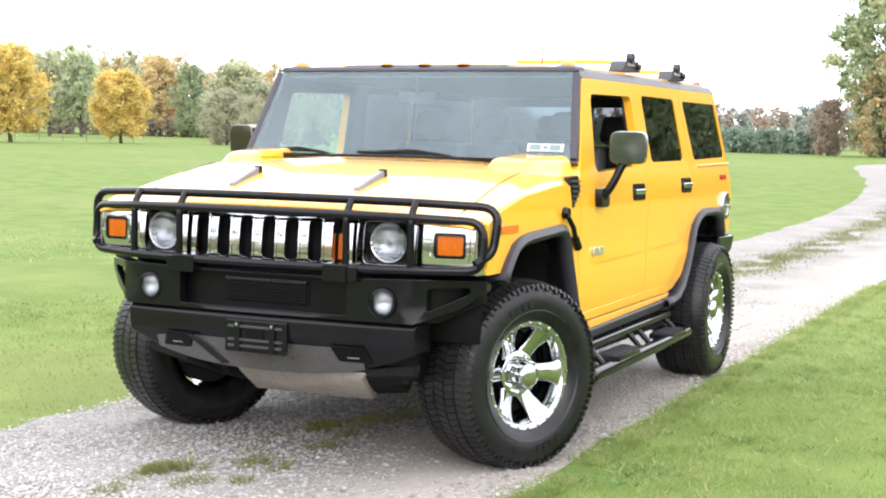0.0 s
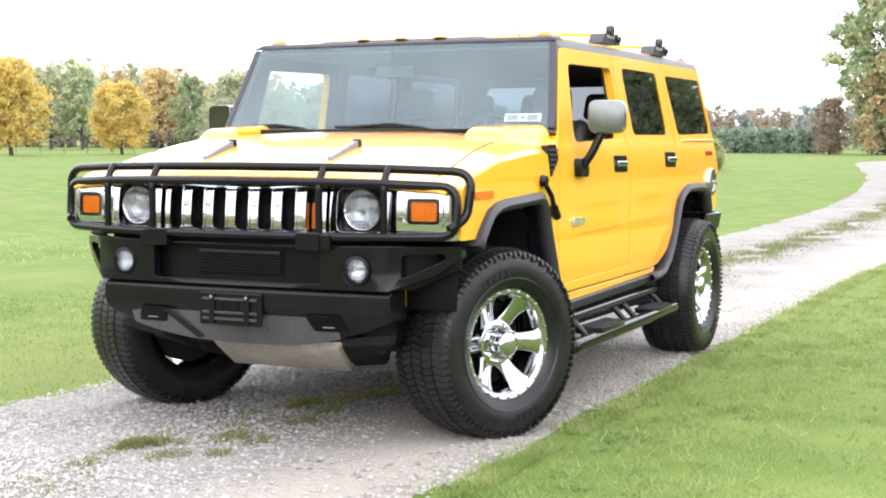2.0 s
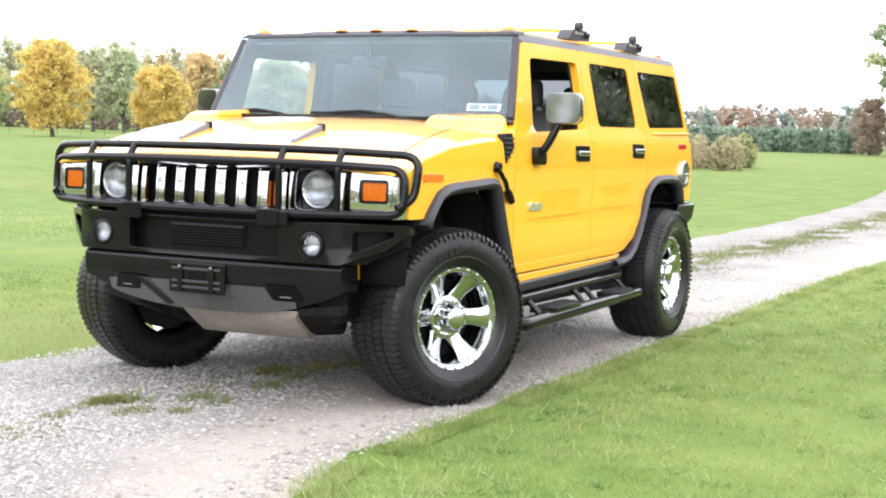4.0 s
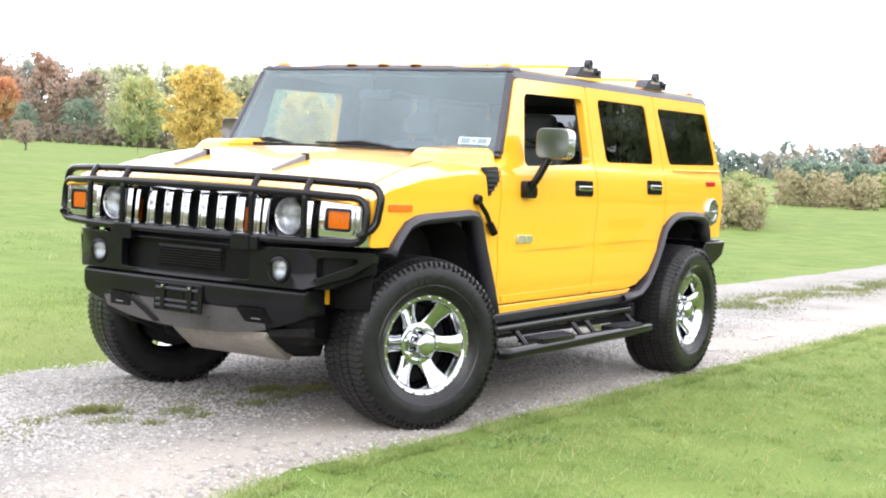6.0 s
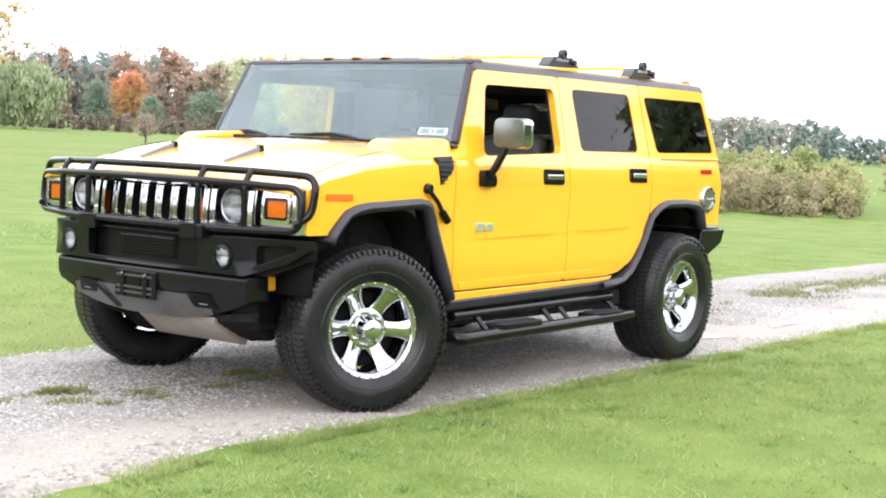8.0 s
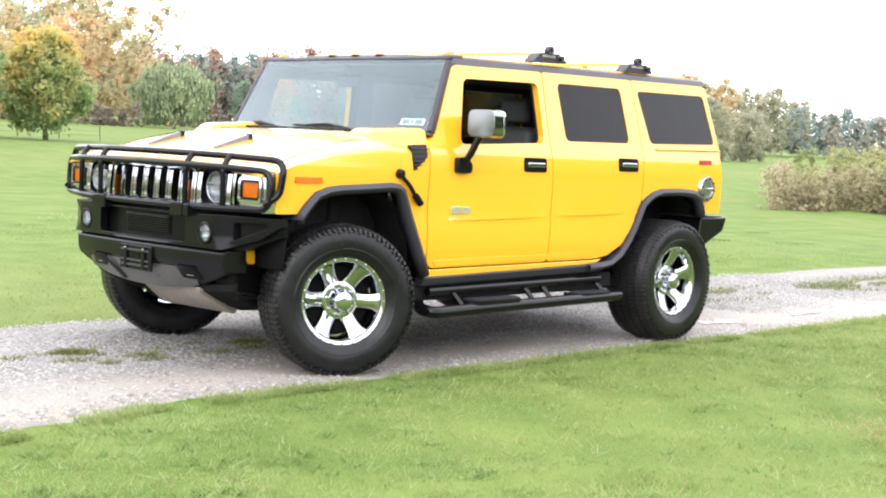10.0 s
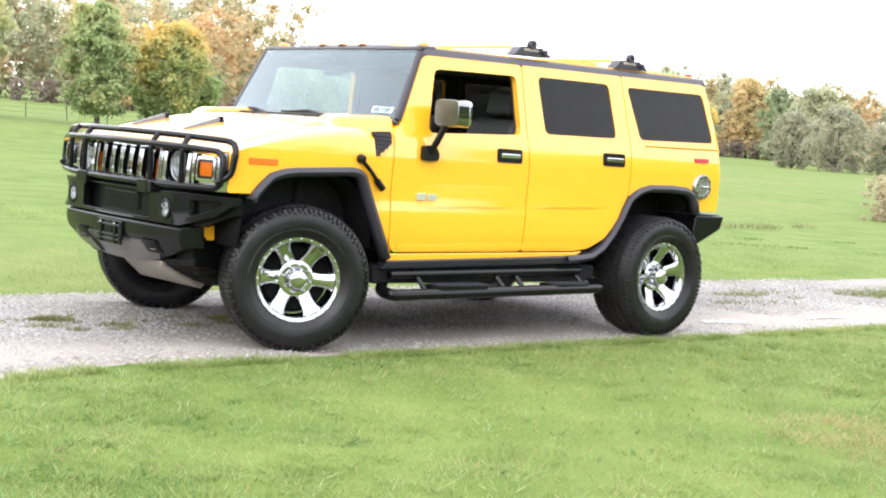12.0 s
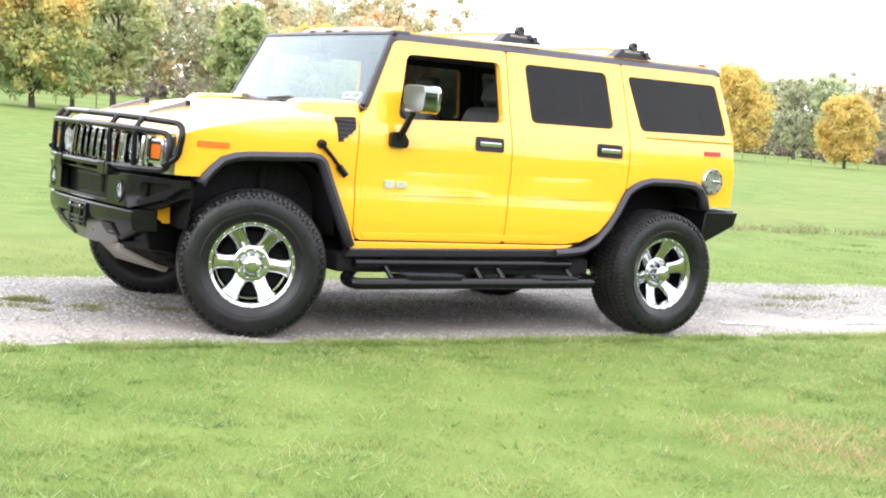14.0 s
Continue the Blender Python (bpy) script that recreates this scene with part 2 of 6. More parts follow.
def plate(outline, holes, thick, place, cuts=(), bm=None):
    """A sheet of given thickness, cut from an outline with holes; place(u, v, depth) lays it into the car."""
    own = bmesh.new()
    edges = []
    for loop in (outline, *holes):
        vs = [own.verts.new((u, v, 0)) for u, v in loop]
        edges += [own.edges.new((vs[i], vs[(i + 1) % len(vs)])) for i in range(len(vs))]
    bmesh.ops.triangle_fill(own, use_beauty=True, use_dissolve=False, edges=edges)
    for c in cuts:
        bmesh.ops.bisect_plane(own, geom=own.verts[:] + own.edges[:] + own.faces[:], plane_co=(0, c, 0), plane_no=(0, 1, 0), dist=1e-5)
    res = bmesh.ops.extrude_face_region(own, geom=own.faces[:])
    for g in res["geom"]:
        if isinstance(g, bmesh.types.BMVert):
            g.co.z = thick
    for v in own.verts:
        v.co = place(*v.co)
    if bm is None:
        return own
    join(bm, own)
    return bm


def join(bm, other):
    me = bpy.data.meshes.new("t")
    other.to_mesh(me)
    other.free()
    bm.from_mesh(me)
    bpy.data.meshes.remove(me)
    return bm


def box(x0, x1, y0, y1, z0, z1, bm=None):
    bm = bm or bmesh.new()
    v = [bm.verts.new(p) for p in [(x0, y0, z0), (x1, y0, z0), (x1, y1, z0), (x0, y1, z0), (x0, y0, z1), (x1, y0, z1), (x1, y1, z1), (x0, y1, z1)]]
    for q in ((0, 3, 2, 1), (4, 5, 6, 7), (0, 1, 5, 4), (1, 2, 6, 5), (2, 3, 7, 6), (3, 0, 4, 7)):
        bm.faces.new([v[i] for i in q])
    return bm


def hexa(bottom, top, bm=None):
    """A solid between two four-cornered outlines."""
    bm = bm or bmesh.new()
    a, b = [bm.verts.new(p) for p in bottom], [bm.verts.new(p) for p in top]
    bm.faces.new(a[::-1])
    bm.faces.new(b)
    for i in range(4):
        j = (i + 1) % 4
        bm.faces.new((a[i], a[j], b[j], b[i]))
    return bm


def bent(pts, r, n=5):
    """A polyline with rounded bends."""
    out = [Vector(pts[0])]
    for i in range(1, len(pts) - 1):
        p, a, b = Vector(pts[i]), Vector(pts[i - 1]), Vector(pts[i + 1])
        da, db = a - p, b - p
        ra = min(r, da.length * 0.45, db.length * 0.45)
        s, e = p + da.normalized() * ra, p + db.normalized() * ra
        out += [s * (1 - u) ** 2 + p * 2 * u * (1 - u) + e * u * u for u in [j / n for j in range(n + 1)]]
    return out + [Vector(pts[-1])]


def tube(pts, r, seg=12, closed=False, bm=None, radii=None):
    bm = bm or bmesh.new()
    pts = [Vector(p) for p in pts]
    rings, side = [], None
    k = len(pts)
    for i, p in enumerate(pts):
        a = pts[i - 1] if i or closed else p
        b = pts[(i + 1) % k] if i < k - 1 or closed else p
        d = (b - a).normalized()
        if side is None:
            side = d.orthogonal().normalized()
        side = (side - d * side.dot(d)).normalized()
        up = d.cross(side)
        rr = radii[i] if radii else r
        rings.append([bm.verts.new(p + (side * math.cos(t) + up * math.sin(t)) * rr) for t in [2 * math.pi * j / seg for j in range(seg)]])
    for i in range(k if closed else k - 1):
        a, b = rings[i], rings[(i + 1) % k]
        for j in range(seg):
            bm.faces.new((a[j], a[(j + 1) % seg], b[(j + 1) % seg], b[j]))
    if not closed:
        bm.faces.new(rings[0][::-1])
        bm.faces.new(rings[-1])
    return bm


def lathe(profile, seg=48, bm=None, centre=(0, 0, 0), closed=True):
    """Turns (radius, y) pairs round the y axis."""
    bm = bm or bmesh.new()
    c = Vector(centre)
    rings = []
    for r, y in profile:
        if r < 1e-5:
            rings.append([bm.verts.new(c + Vector((0, y, 0)))])
        else:
            rings.append([bm.verts.new(c + Vector((r * math.cos(a), y, r * math.sin(a)))) for a in [2 * math.pi * j / seg for j in range(seg)]])
    for a, b in zip(rings, rings[1:]):
        for j in range(seg):
            i = (j + 1) % seg
            if len(a) == 1 and len(b) == 1:
                continue
            if len(a) == 1:
                bm.faces.new((a[0], b[j], b[i]))
            elif len(b) == 1:
                bm.faces.new((a[j], b[0], a[i]))
            else:
                bm.faces.new((a[j], b[j], b[i], a[i]))
    return bm


def turned(bm, m):
    bmesh.ops.transform(bm, matrix=m, verts=bm.verts[:])
    return bm


def empty(name, m, label, category, group="", kind=""):
    ob = new(name)
    ob.matrix_world = m
    return tagged(ob, label, category, group, kind)


def slopes(x, y):
    """Height of the ground: the tilted drive, then a meadow that falls away on one hand and rises on the other."""
    x, y = np.asarray(x, float), np.asarray(y, float)
    w = np.clip((np.hypot(x, y) - 12) / 33, 0, 1)
    w = w * w * (3 - 2 * w)
    far, turn = np.hypot(x - 6.5, y - 5.5), np.degrees(np.arctan2(y - 5.5, x - 6.5)) - 220
    turn = (turn + 180) % 360 - 180
    v = np.clip(turn / 30, -1.3, 1.6)
    rim = -4.08 + 2.85 * v + 1.107 * v * v
    back = np.clip((np.abs(turn) - 55) / 60, 0, 1)
    back = back * back * (3 - 2 * back)
    rim = rim * (1 - back) - 1.5 * back
    return (1 - w) * 0.0559 * x + w * (0.36 + (rim - 0.36) * far / 140)


def slope(x, y):
    return float(slopes(x, y))


def quads(name, verts, per, material, parent=None, smooth=False):
    """A mesh object of many loose faces, each of per corners."""
    n = len(verts) // per
    me = bpy.data.meshes.new(name)
    me.vertices.add(len(verts))
    me.vertices.foreach_set("co", np.asarray(verts, np.float32).ravel())
    me.loops.add(n * per)
    me.loops.foreach_set("vertex_index", np.arange(n * per, dtype=np.int32))
    me.polygons.add(n)
    me.polygons.foreach_set("loop_start", np.arange(0, n * per, per, dtype=np.int32))
    me.update(calc_edges=True)
    me.materials.append(material)
    ob = new(name, me)
    if parent is not None:
        ob.parent = parent
    return ob


# ---- ground, drive, lawn ----

ROAD_X = (-125, -112, -103, -95, -86, -73, -55, -41, -33, -25, -15, -7, 2)
ROAD_Y = (34, 16, 4, -5, -8.6, -7.3, -4.1, -1.9, -1.0, -0.58, -0.44, -0.46, -0.19)


def road_mid(x):
    """The middle of the drive: nearly straight past the car, then a double bend beyond the lawn."""
    x = np.asarray(x, float)
    bends = sum(np.interp(x + o * (1 + np.clip(-x - 10, 0, 60) * 0.06), ROAD_X, ROAD_Y) for o in (-1.2, -0.6, 0, 0.6, 1.2)) / 5
    return bends + 0.25 * np.clip(x - 3, 0, 9) ** 1.15


def road_half(x):
    x = np.asarray(x, float)
    return 1.45 + 0.20 * np.clip((2 - x) / 9, 0, 1) + 0.1 * np.clip((-7 - x) / 10, 0, 1)


def ground_sheet():
    radii = np.concatenate([np.linspace(0.6, 24, 60), np.geomspace(25, 2600, 46)])
    na = 160
    ang = np.linspace(0, 2 * np.pi, na, endpoint=False)
    vs, fs = [(0, 0, slope(0, 0))], []
    for r in radii:
        for a in ang:
            x, y = r * math.cos(a), r * math.sin(a)
            vs.append((x, y, slope(x, y) + 0.035 * noise.noise((x * 0.22, y * 0.22, 3)) * min(1, max(0, abs(y + 0.3) - 1.8) / 3)))
    for j in range(na):
        fs.append((0, 1 + j, 1 + (j + 1) % na))
    for i in range(len(radii) - 1):
        for j in range(na):
            a, b = 1 + i * na + j, 1 + i * na + (j + 1) % na
            fs.append((a, a + na, b + na, b))
    me = bpy.data.meshes.new("ground")
    me.from_pydata(vs, [], fs)
    me.shade_smooth()
    me.materials.append(grass_ground())
    return tagged(new("ground", me), "wide mown green lawn and meadow rising gently", "ground", kind="structure")


def grass_ground():
    m, n, l, b = nodes_of("lawn")
    co = n.new("ShaderNodeTexCoord")
    cols = []
    for sc, det in ((0.16, 4), (1.7, 5), (38, 3)):
        k = n.new("ShaderNodeTexNoise")
        k.inputs["Scale"].default_value, k.inputs["Detail"].default_value = sc, det
        l.new(co.outputs["Object"], k.inputs["Vector"])
        cols.append(k)
    r1, r2 = n.new("ShaderNodeValToRGB"), n.new("ShaderNodeValToRGB")
    e = r1.color_ramp.elements
    e[0].position, e[0].color = 0.36, (0.104, 0.166, 0.037, 1)
    e[1].position, e[1].color = 0.66, (0.154, 0.218, 0.058, 1)
    l.new(cols[1].outputs["Fac"], r1.inputs[0])
    e = r2.color_ramp.elements
    e[0].position, e[0].color = 0.48, (0, 0, 0, 1)
    e[1].position, e[1].color = 0.74, (0.6, 0.6, 0.6, 1)
    l.new(cols[0].outputs["Fac"], r2.inputs[0])
    mix = n.new("ShaderNodeMix")
    mix.data_type = "RGBA"
    mix.inputs[7].default_value = (0.19, 0.215, 0.078, 1)
    l.new(r2.outputs[0], mix.inputs[0])
    l.new(r1.outputs[0], mix.inputs[6])
    mul = n.new("ShaderNodeMix")
    mul.data_type, mul.blend_type = "RGBA", "MULTIPLY"
    mul.inputs[0].default_value = 0.32
    l.new(mix.outputs[2], mul.inputs[6])
    l.new(cols[2].outputs["Color"], mul.inputs[7])
    bright = n.new("ShaderNodeMix")
    bright.data_type, bright.blend_type = "RGBA", "MULTIPLY"
    bright.inputs[0].default_value = 1
    bright.inputs[7].default_value = (1.03, 0.99, 0.93, 1)
    l.new(mul.outputs[2], bright.inputs[6])
    l.new(bright.outputs[2], b.inputs["Base Color"])
    b.inputs["Roughness"].default_value = 0.9
    b.inputs["Specular IOR Level"].default_value = 0.15
    bp = n.new("ShaderNodeBump")
    bp.inputs["Strength"].default_value, bp.inputs["Distance"].default_value = 0.3, 0.03
    l.new(cols[2].outputs["Fac"], bp.inputs["Height"])
    l.new(bp.outputs["Normal"], b.inputs["Normal"])
    return m


def gravel_mat():
    m, n, l, b = nodes_of("pale_gravel")
    co = n.new("ShaderNodeTexCoord")
    vor, big = n.new("ShaderNodeTexVoronoi"), n.new("ShaderNodeTexNoise")
    vor.inputs["Scale"].default_value = 42
    big.inputs["Scale"].default_value, big.inputs["Detail"].default_value = 1.1, 6
    for k in (vor, big):
        l.new(co.outputs["Object"], k.inputs["Vector"])
    ramp, grain = n.new("ShaderNodeValToRGB"), n.new("ShaderNodeValToRGB")
    e = ramp.color_ramp.elements
    e[0].position, e[0].color = 0.35, (0.20, 0.188, 0.177, 1)
    e[1].position, e[1].color = 0.62, (0.265, 0.252, 0.24, 1)
    l.new(big.outputs["Fac"], ramp.inputs[0])
    e = grain.color_ramp.elements
    e[0].color, e[1].color = (0.62, 0.6, 0.58, 1), (1.18, 1.17, 1.15, 1)
    l.new(vor.outputs["Color"], grain.inputs[0])
    mix = n.new("ShaderNodeMix")
    mix.data_type, mix.blend_type = "RGBA", "MULTIPLY"
    mix.inputs[0].default_value = 1
    l.new(ramp.outputs[0], mix.inputs[6])
    l.new(grain.outputs[0], mix.inputs[7])
    # packed tan dirt in the worn wheel track nearest the lawn
    xyz, wav = n.new("ShaderNodeSeparateXYZ"), n.new("ShaderNodeMath")
    l.new(co.outputs["UV"], xyz.inputs[0])
    wav.operation = "MULTIPLY_ADD"
    wav.inputs[1].default_value = 0.35
    l.new(big.outputs["Fac"], wav.inputs[0])
    l.new(xyz.outputs["X"], wav.inputs[2])
    band = n.new("ShaderNodeMapRange")
    band.inputs["From Min"].default_value, band.inputs["From Max"].default_value = 0.80, 1.0
    band.inputs["To Max"].default_value = 0.9
    l.new(wav.outputs[0], band.inputs["Value"])
    dirt = n.new("ShaderNodeMix")
    dirt.data_type = "RGBA"
    dirt.inputs[7].default_value = (0.292, 0.260, 0.228, 1)
    l.new(band.outputs["Result"], dirt.inputs[0])
    l.new(mix.outputs[2], dirt.inputs[6])
    l.new(dirt.outputs[2], b.inputs["Base Color"])
    b.inputs["Roughness"].default_value = 0.85
    bp = n.new("ShaderNodeBump")
    bp.inputs["Strength"].default_value, bp.inputs["Distance"].default_value = 0.7, 0.012
    l.new(vor.outputs["Distance"], bp.inputs["Height"])
    l.new(bp.outputs["Normal"], b.inputs["Normal"])
    return m


def road_strip(name, lo, hi, material, label, x0=40.0, x1=-124.0, lift=0.016, seed=0.0, rag=0.13):
    xs = np.concatenate([np.arange(x0, -30, -0.16), np.arange(-30, x1, -0.4)])
    n = 13
    vs, fs = [], []
    for x in xs:
        mid, half = float(road_mid(x)), float(road_half(x))
        calm = 1 / (1 + max(0, -x - 8) / 8)
        a = mid + lo * half + calm * rag * noise.noise((x * 0.8, seed, 0)) + calm * rag * 0.6 * noise.noise((x * 3.1, seed, 5))
        c = mid + hi * half + calm * rag * noise.noise((x * 0.8, seed + 9, 0)) + calm * rag * 0.6 * noise.noise((x * 3.1, seed + 9, 5))
        for j in range(n):
            u = j / (n - 1)
            y = a + (c - a) * u
            edge = min(u, 1 - u)
            z = slope(x, y) + lift - (0.03 if edge == 0 else 0) + 0.012 * noise.noise((x * 1.3, y * 1.3, 2)) * (edge > 0)
            vs.append((x, y, z))
    for i in range(len(xs) - 1):
        for j in range(n - 1):
            a = i * n + j
            fs.append((a, a + 1, a + n + 1, a + n))
    me = bpy.data.meshes.new(name)
    me.from_pydata(vs, [], fs)
    # u runs across the drive, from 0 at the far edge to 1 at the lawn
    across = me.uv_layers.new(name="across")
    for k, loop in enumerate(me.loops):
        across.uv[k].vector = ((loop.vertex_index % n) / (n - 1), xs[loop.vertex_index // n] * 0.1)
    me.shade_smooth()
    me.materials.append(material)
    return tagged(new(name, me), label, "drive", kind="structure")


ground = ground_sheet()
road = road_strip("road", -1, 1, gravel_mat(), "pale grey gravel drive across the lawn")

# ---- the car: x forwards, y to its left, z up, the wheels on z = 0 ----
TILT = Matrix.Rotation(radians(-3.2), 4, "Y")
car = empty("off_road_car", TILT, "big boxy yellow off-road car with black brush guard and chrome wheels", "car")

SIDE_Z = (0.40, 0.66, 0.70, 0.88, 0.91, 1.20, 1.33, 1.40, 1.90)
SIDE_Y = (0.985, 1.000, 1.010, 1.016, 1.008, 1.020, 1.008, 0.985, 0.900)
CUTS = tuple(np.arange(0.42, 1.89, 0.035))


def side_y(v):
    """The flank's half width at a height, its creases softened."""
    return sum(w * float(np.interp(v + o, SIDE_Z, SIDE_Y)) for o, w in ((-0.036, 0.1), (-0.018, 0.22), (0, 0.36), (0.018, 0.22), (0.036, 0.1)))


def side(sy, out=0.0):
    """Lays a sheet on the body's flank; sy: 1 for the left flank, -1 for the right."""
    return lambda u, v, d: Vector((u, sy * (side_y(v) + out - d), v))


def flank(name, outline, holes, sy, material, label="", out=0.0, thick=0.045, bevel=0.008, parent=None, cuts=CUTS):
    return part(name, plate(outline, holes, thick, side(sy, out), cuts), material, parent or car, label, bevel)


WIN_F = [(0.603, 1.766), (-0.103, 1.782), (-0.131, 1.394), (0.673, 1.360)]
WIN_R = [(-0.303, 1.795), (-0.999, 1.802), (-1.066, 1.424), (-0.360, 1.414)]
WIN_C = [(-1.193, 1.797), (-2.028, 1.808), (-2.138, 1.449), (-1.317, 1.429)]
DOOR_F = [(0.90, 0.605), (0.935, 0.66), (0.952, 1.0), (0.95, 1.36), (0.885, 1.405), (0.70, 1.83), (0.66, 1.845), (-0.152, 1.858), (-0.199, 1.1), (-0.194, 0.617)]
DOOR_R = [(-0.202, 0.618), (-0.207, 1.1), (-0.160, 1.858), (-1.13, 1.870), (-1.20, 1.40), (-1.195, 1.02), (-1.10, 0.84), (-0.99, 0.715), (-0.85, 0.645), (-0.7, 0.624)]
QUARTER = [(-1.203, 1.02), (-1.208, 1.40), (-1.138, 1.870), (-2.03, 1.882), (-2.075, 1.84), (-2.175, 1.44), (-2.205, 1.20), (-2.205, 0.935), (-1.975, 0.935), (-1.945, 1.0), (-1.90, 1.06), (-1.82, 1.092), (-1.663, 1.103), (-1.42, 1.098), (-1.32, 1.073), (-1.255, 1.04)]
FENDER = [(0.912, 0.60), (0.943, 0.66), (0.960, 1.0), (0.958, 1.30), (1.3, 1.30), (1.7, 1.262), (2.0, 1.20), (2.115, 1.16), (2.115, 0.935), (1.945, 0.935), (1.90, 0.99), (1.84, 1.045), (1.76, 1.072), (1.676, 1.083), (1.274, 1.104), (1.215, 1.095), (1.177, 1.068), (1.0, 0.69), (0.955, 0.60)]


def rail(points, w, h, sy, y, name, material, label="", bevel=0.01):
    """A bar of square section along the flank."""
    bm = bmesh.new()
    rings = []
    for x, z in points:
        rings.append([bm.verts.new((x, sy * yy, zz)) for yy, zz in ((y - w, z - h), (y, z - h), (y, z), (y - w, z))])
    for a, b in zip(rings, rings[1:]):
        for j in range(4):
            bm.faces.new((a[j], a[(j + 1) % 4], b[(j + 1) % 4], b[j]))
    bm.faces.new(rings[0])
    bm.faces.new(rings[-1][::-1])
    return part(name, bm, material, car, label, bevel)


def flare(path, sy, width, name="wheel_arch_trim"):
    """A lip of black plastic that follows the arch."""
    bm = bmesh.new()
    rings = []
    k = len(path)
    for i, (x, z) in enumerate(path):
        a, b = Vector(path[max(i - 1, 0)]), Vector(path[min(i + 1, k - 1)])
        d = (b - a).normalized()
        nx, nz = -d.y, d.x
        rings.append([bm.verts.new((x + nx * o, sy * yy, z + nz * o)) for o, yy in ((-0.012, 0.90), (-0.012, 1.035), (0.012, 1.047), (width * 0.8, 1.036), (width, 1.018), (width, 0.98))])
    for a, b in zip(rings, rings[1:]):
        for j in range(5):
            bm.faces.new((a[j], a[j + 1], b[j + 1], b[j]))
    ob = part(name, bm, M_TRIM, car, "dark grey textured plastic")
    s = ob.modifiers.new("solid", "SOLIDIFY")
    s.thickness, s.offset = 0.006, 0
    return ob


ARCH_F = [(1.965, 0.90), (1.945, 0.94), (1.90, 0.99), (1.84, 1.045), (1.76, 1.072), (1.676, 1.083), (1.5, 1.092), (1.274, 1.104), (1.215, 1.095), (1.177, 1.068), (1.10, 0.90), (1.0, 0.69), (0.95, 0.57)]
ARCH_R = [(-0.62, 0.575), (-0.76, 0.585), (-0.86, 0.60), (-0.96, 0.655), (-1.05, 0.75), (-1.13, 0.87), (-1.20, 1.0), (-1.255, 1.04), (-1.32, 1.073), (-1.42, 1.098), (-1.663, 1.103), (-1.82, 1.092), (-1.90, 1.06), (-1.945, 1.0), (-1.97, 0.915)]


def handle(x, z, sy):
    cup = flank("door_handle", rounded([(x - 0.112, z - 0.046), (x + 0.112, z - 0.046), (x + 0.112, z + 0.046), (x - 0.112, z + 0.046)], 0.02), [], sy, M_BLACK, "black cup with a chrome bar", out=0.006, thick=0.02, bevel=0.004, cuts=())
    bm = box(x - 0.085, x + 0.085, sy * 1.018, sy * 1.036, z - 0.016, z + 0.016)
    part("grip", bm, M_CHROME, cup, "chrome", 0.008)
    return cup


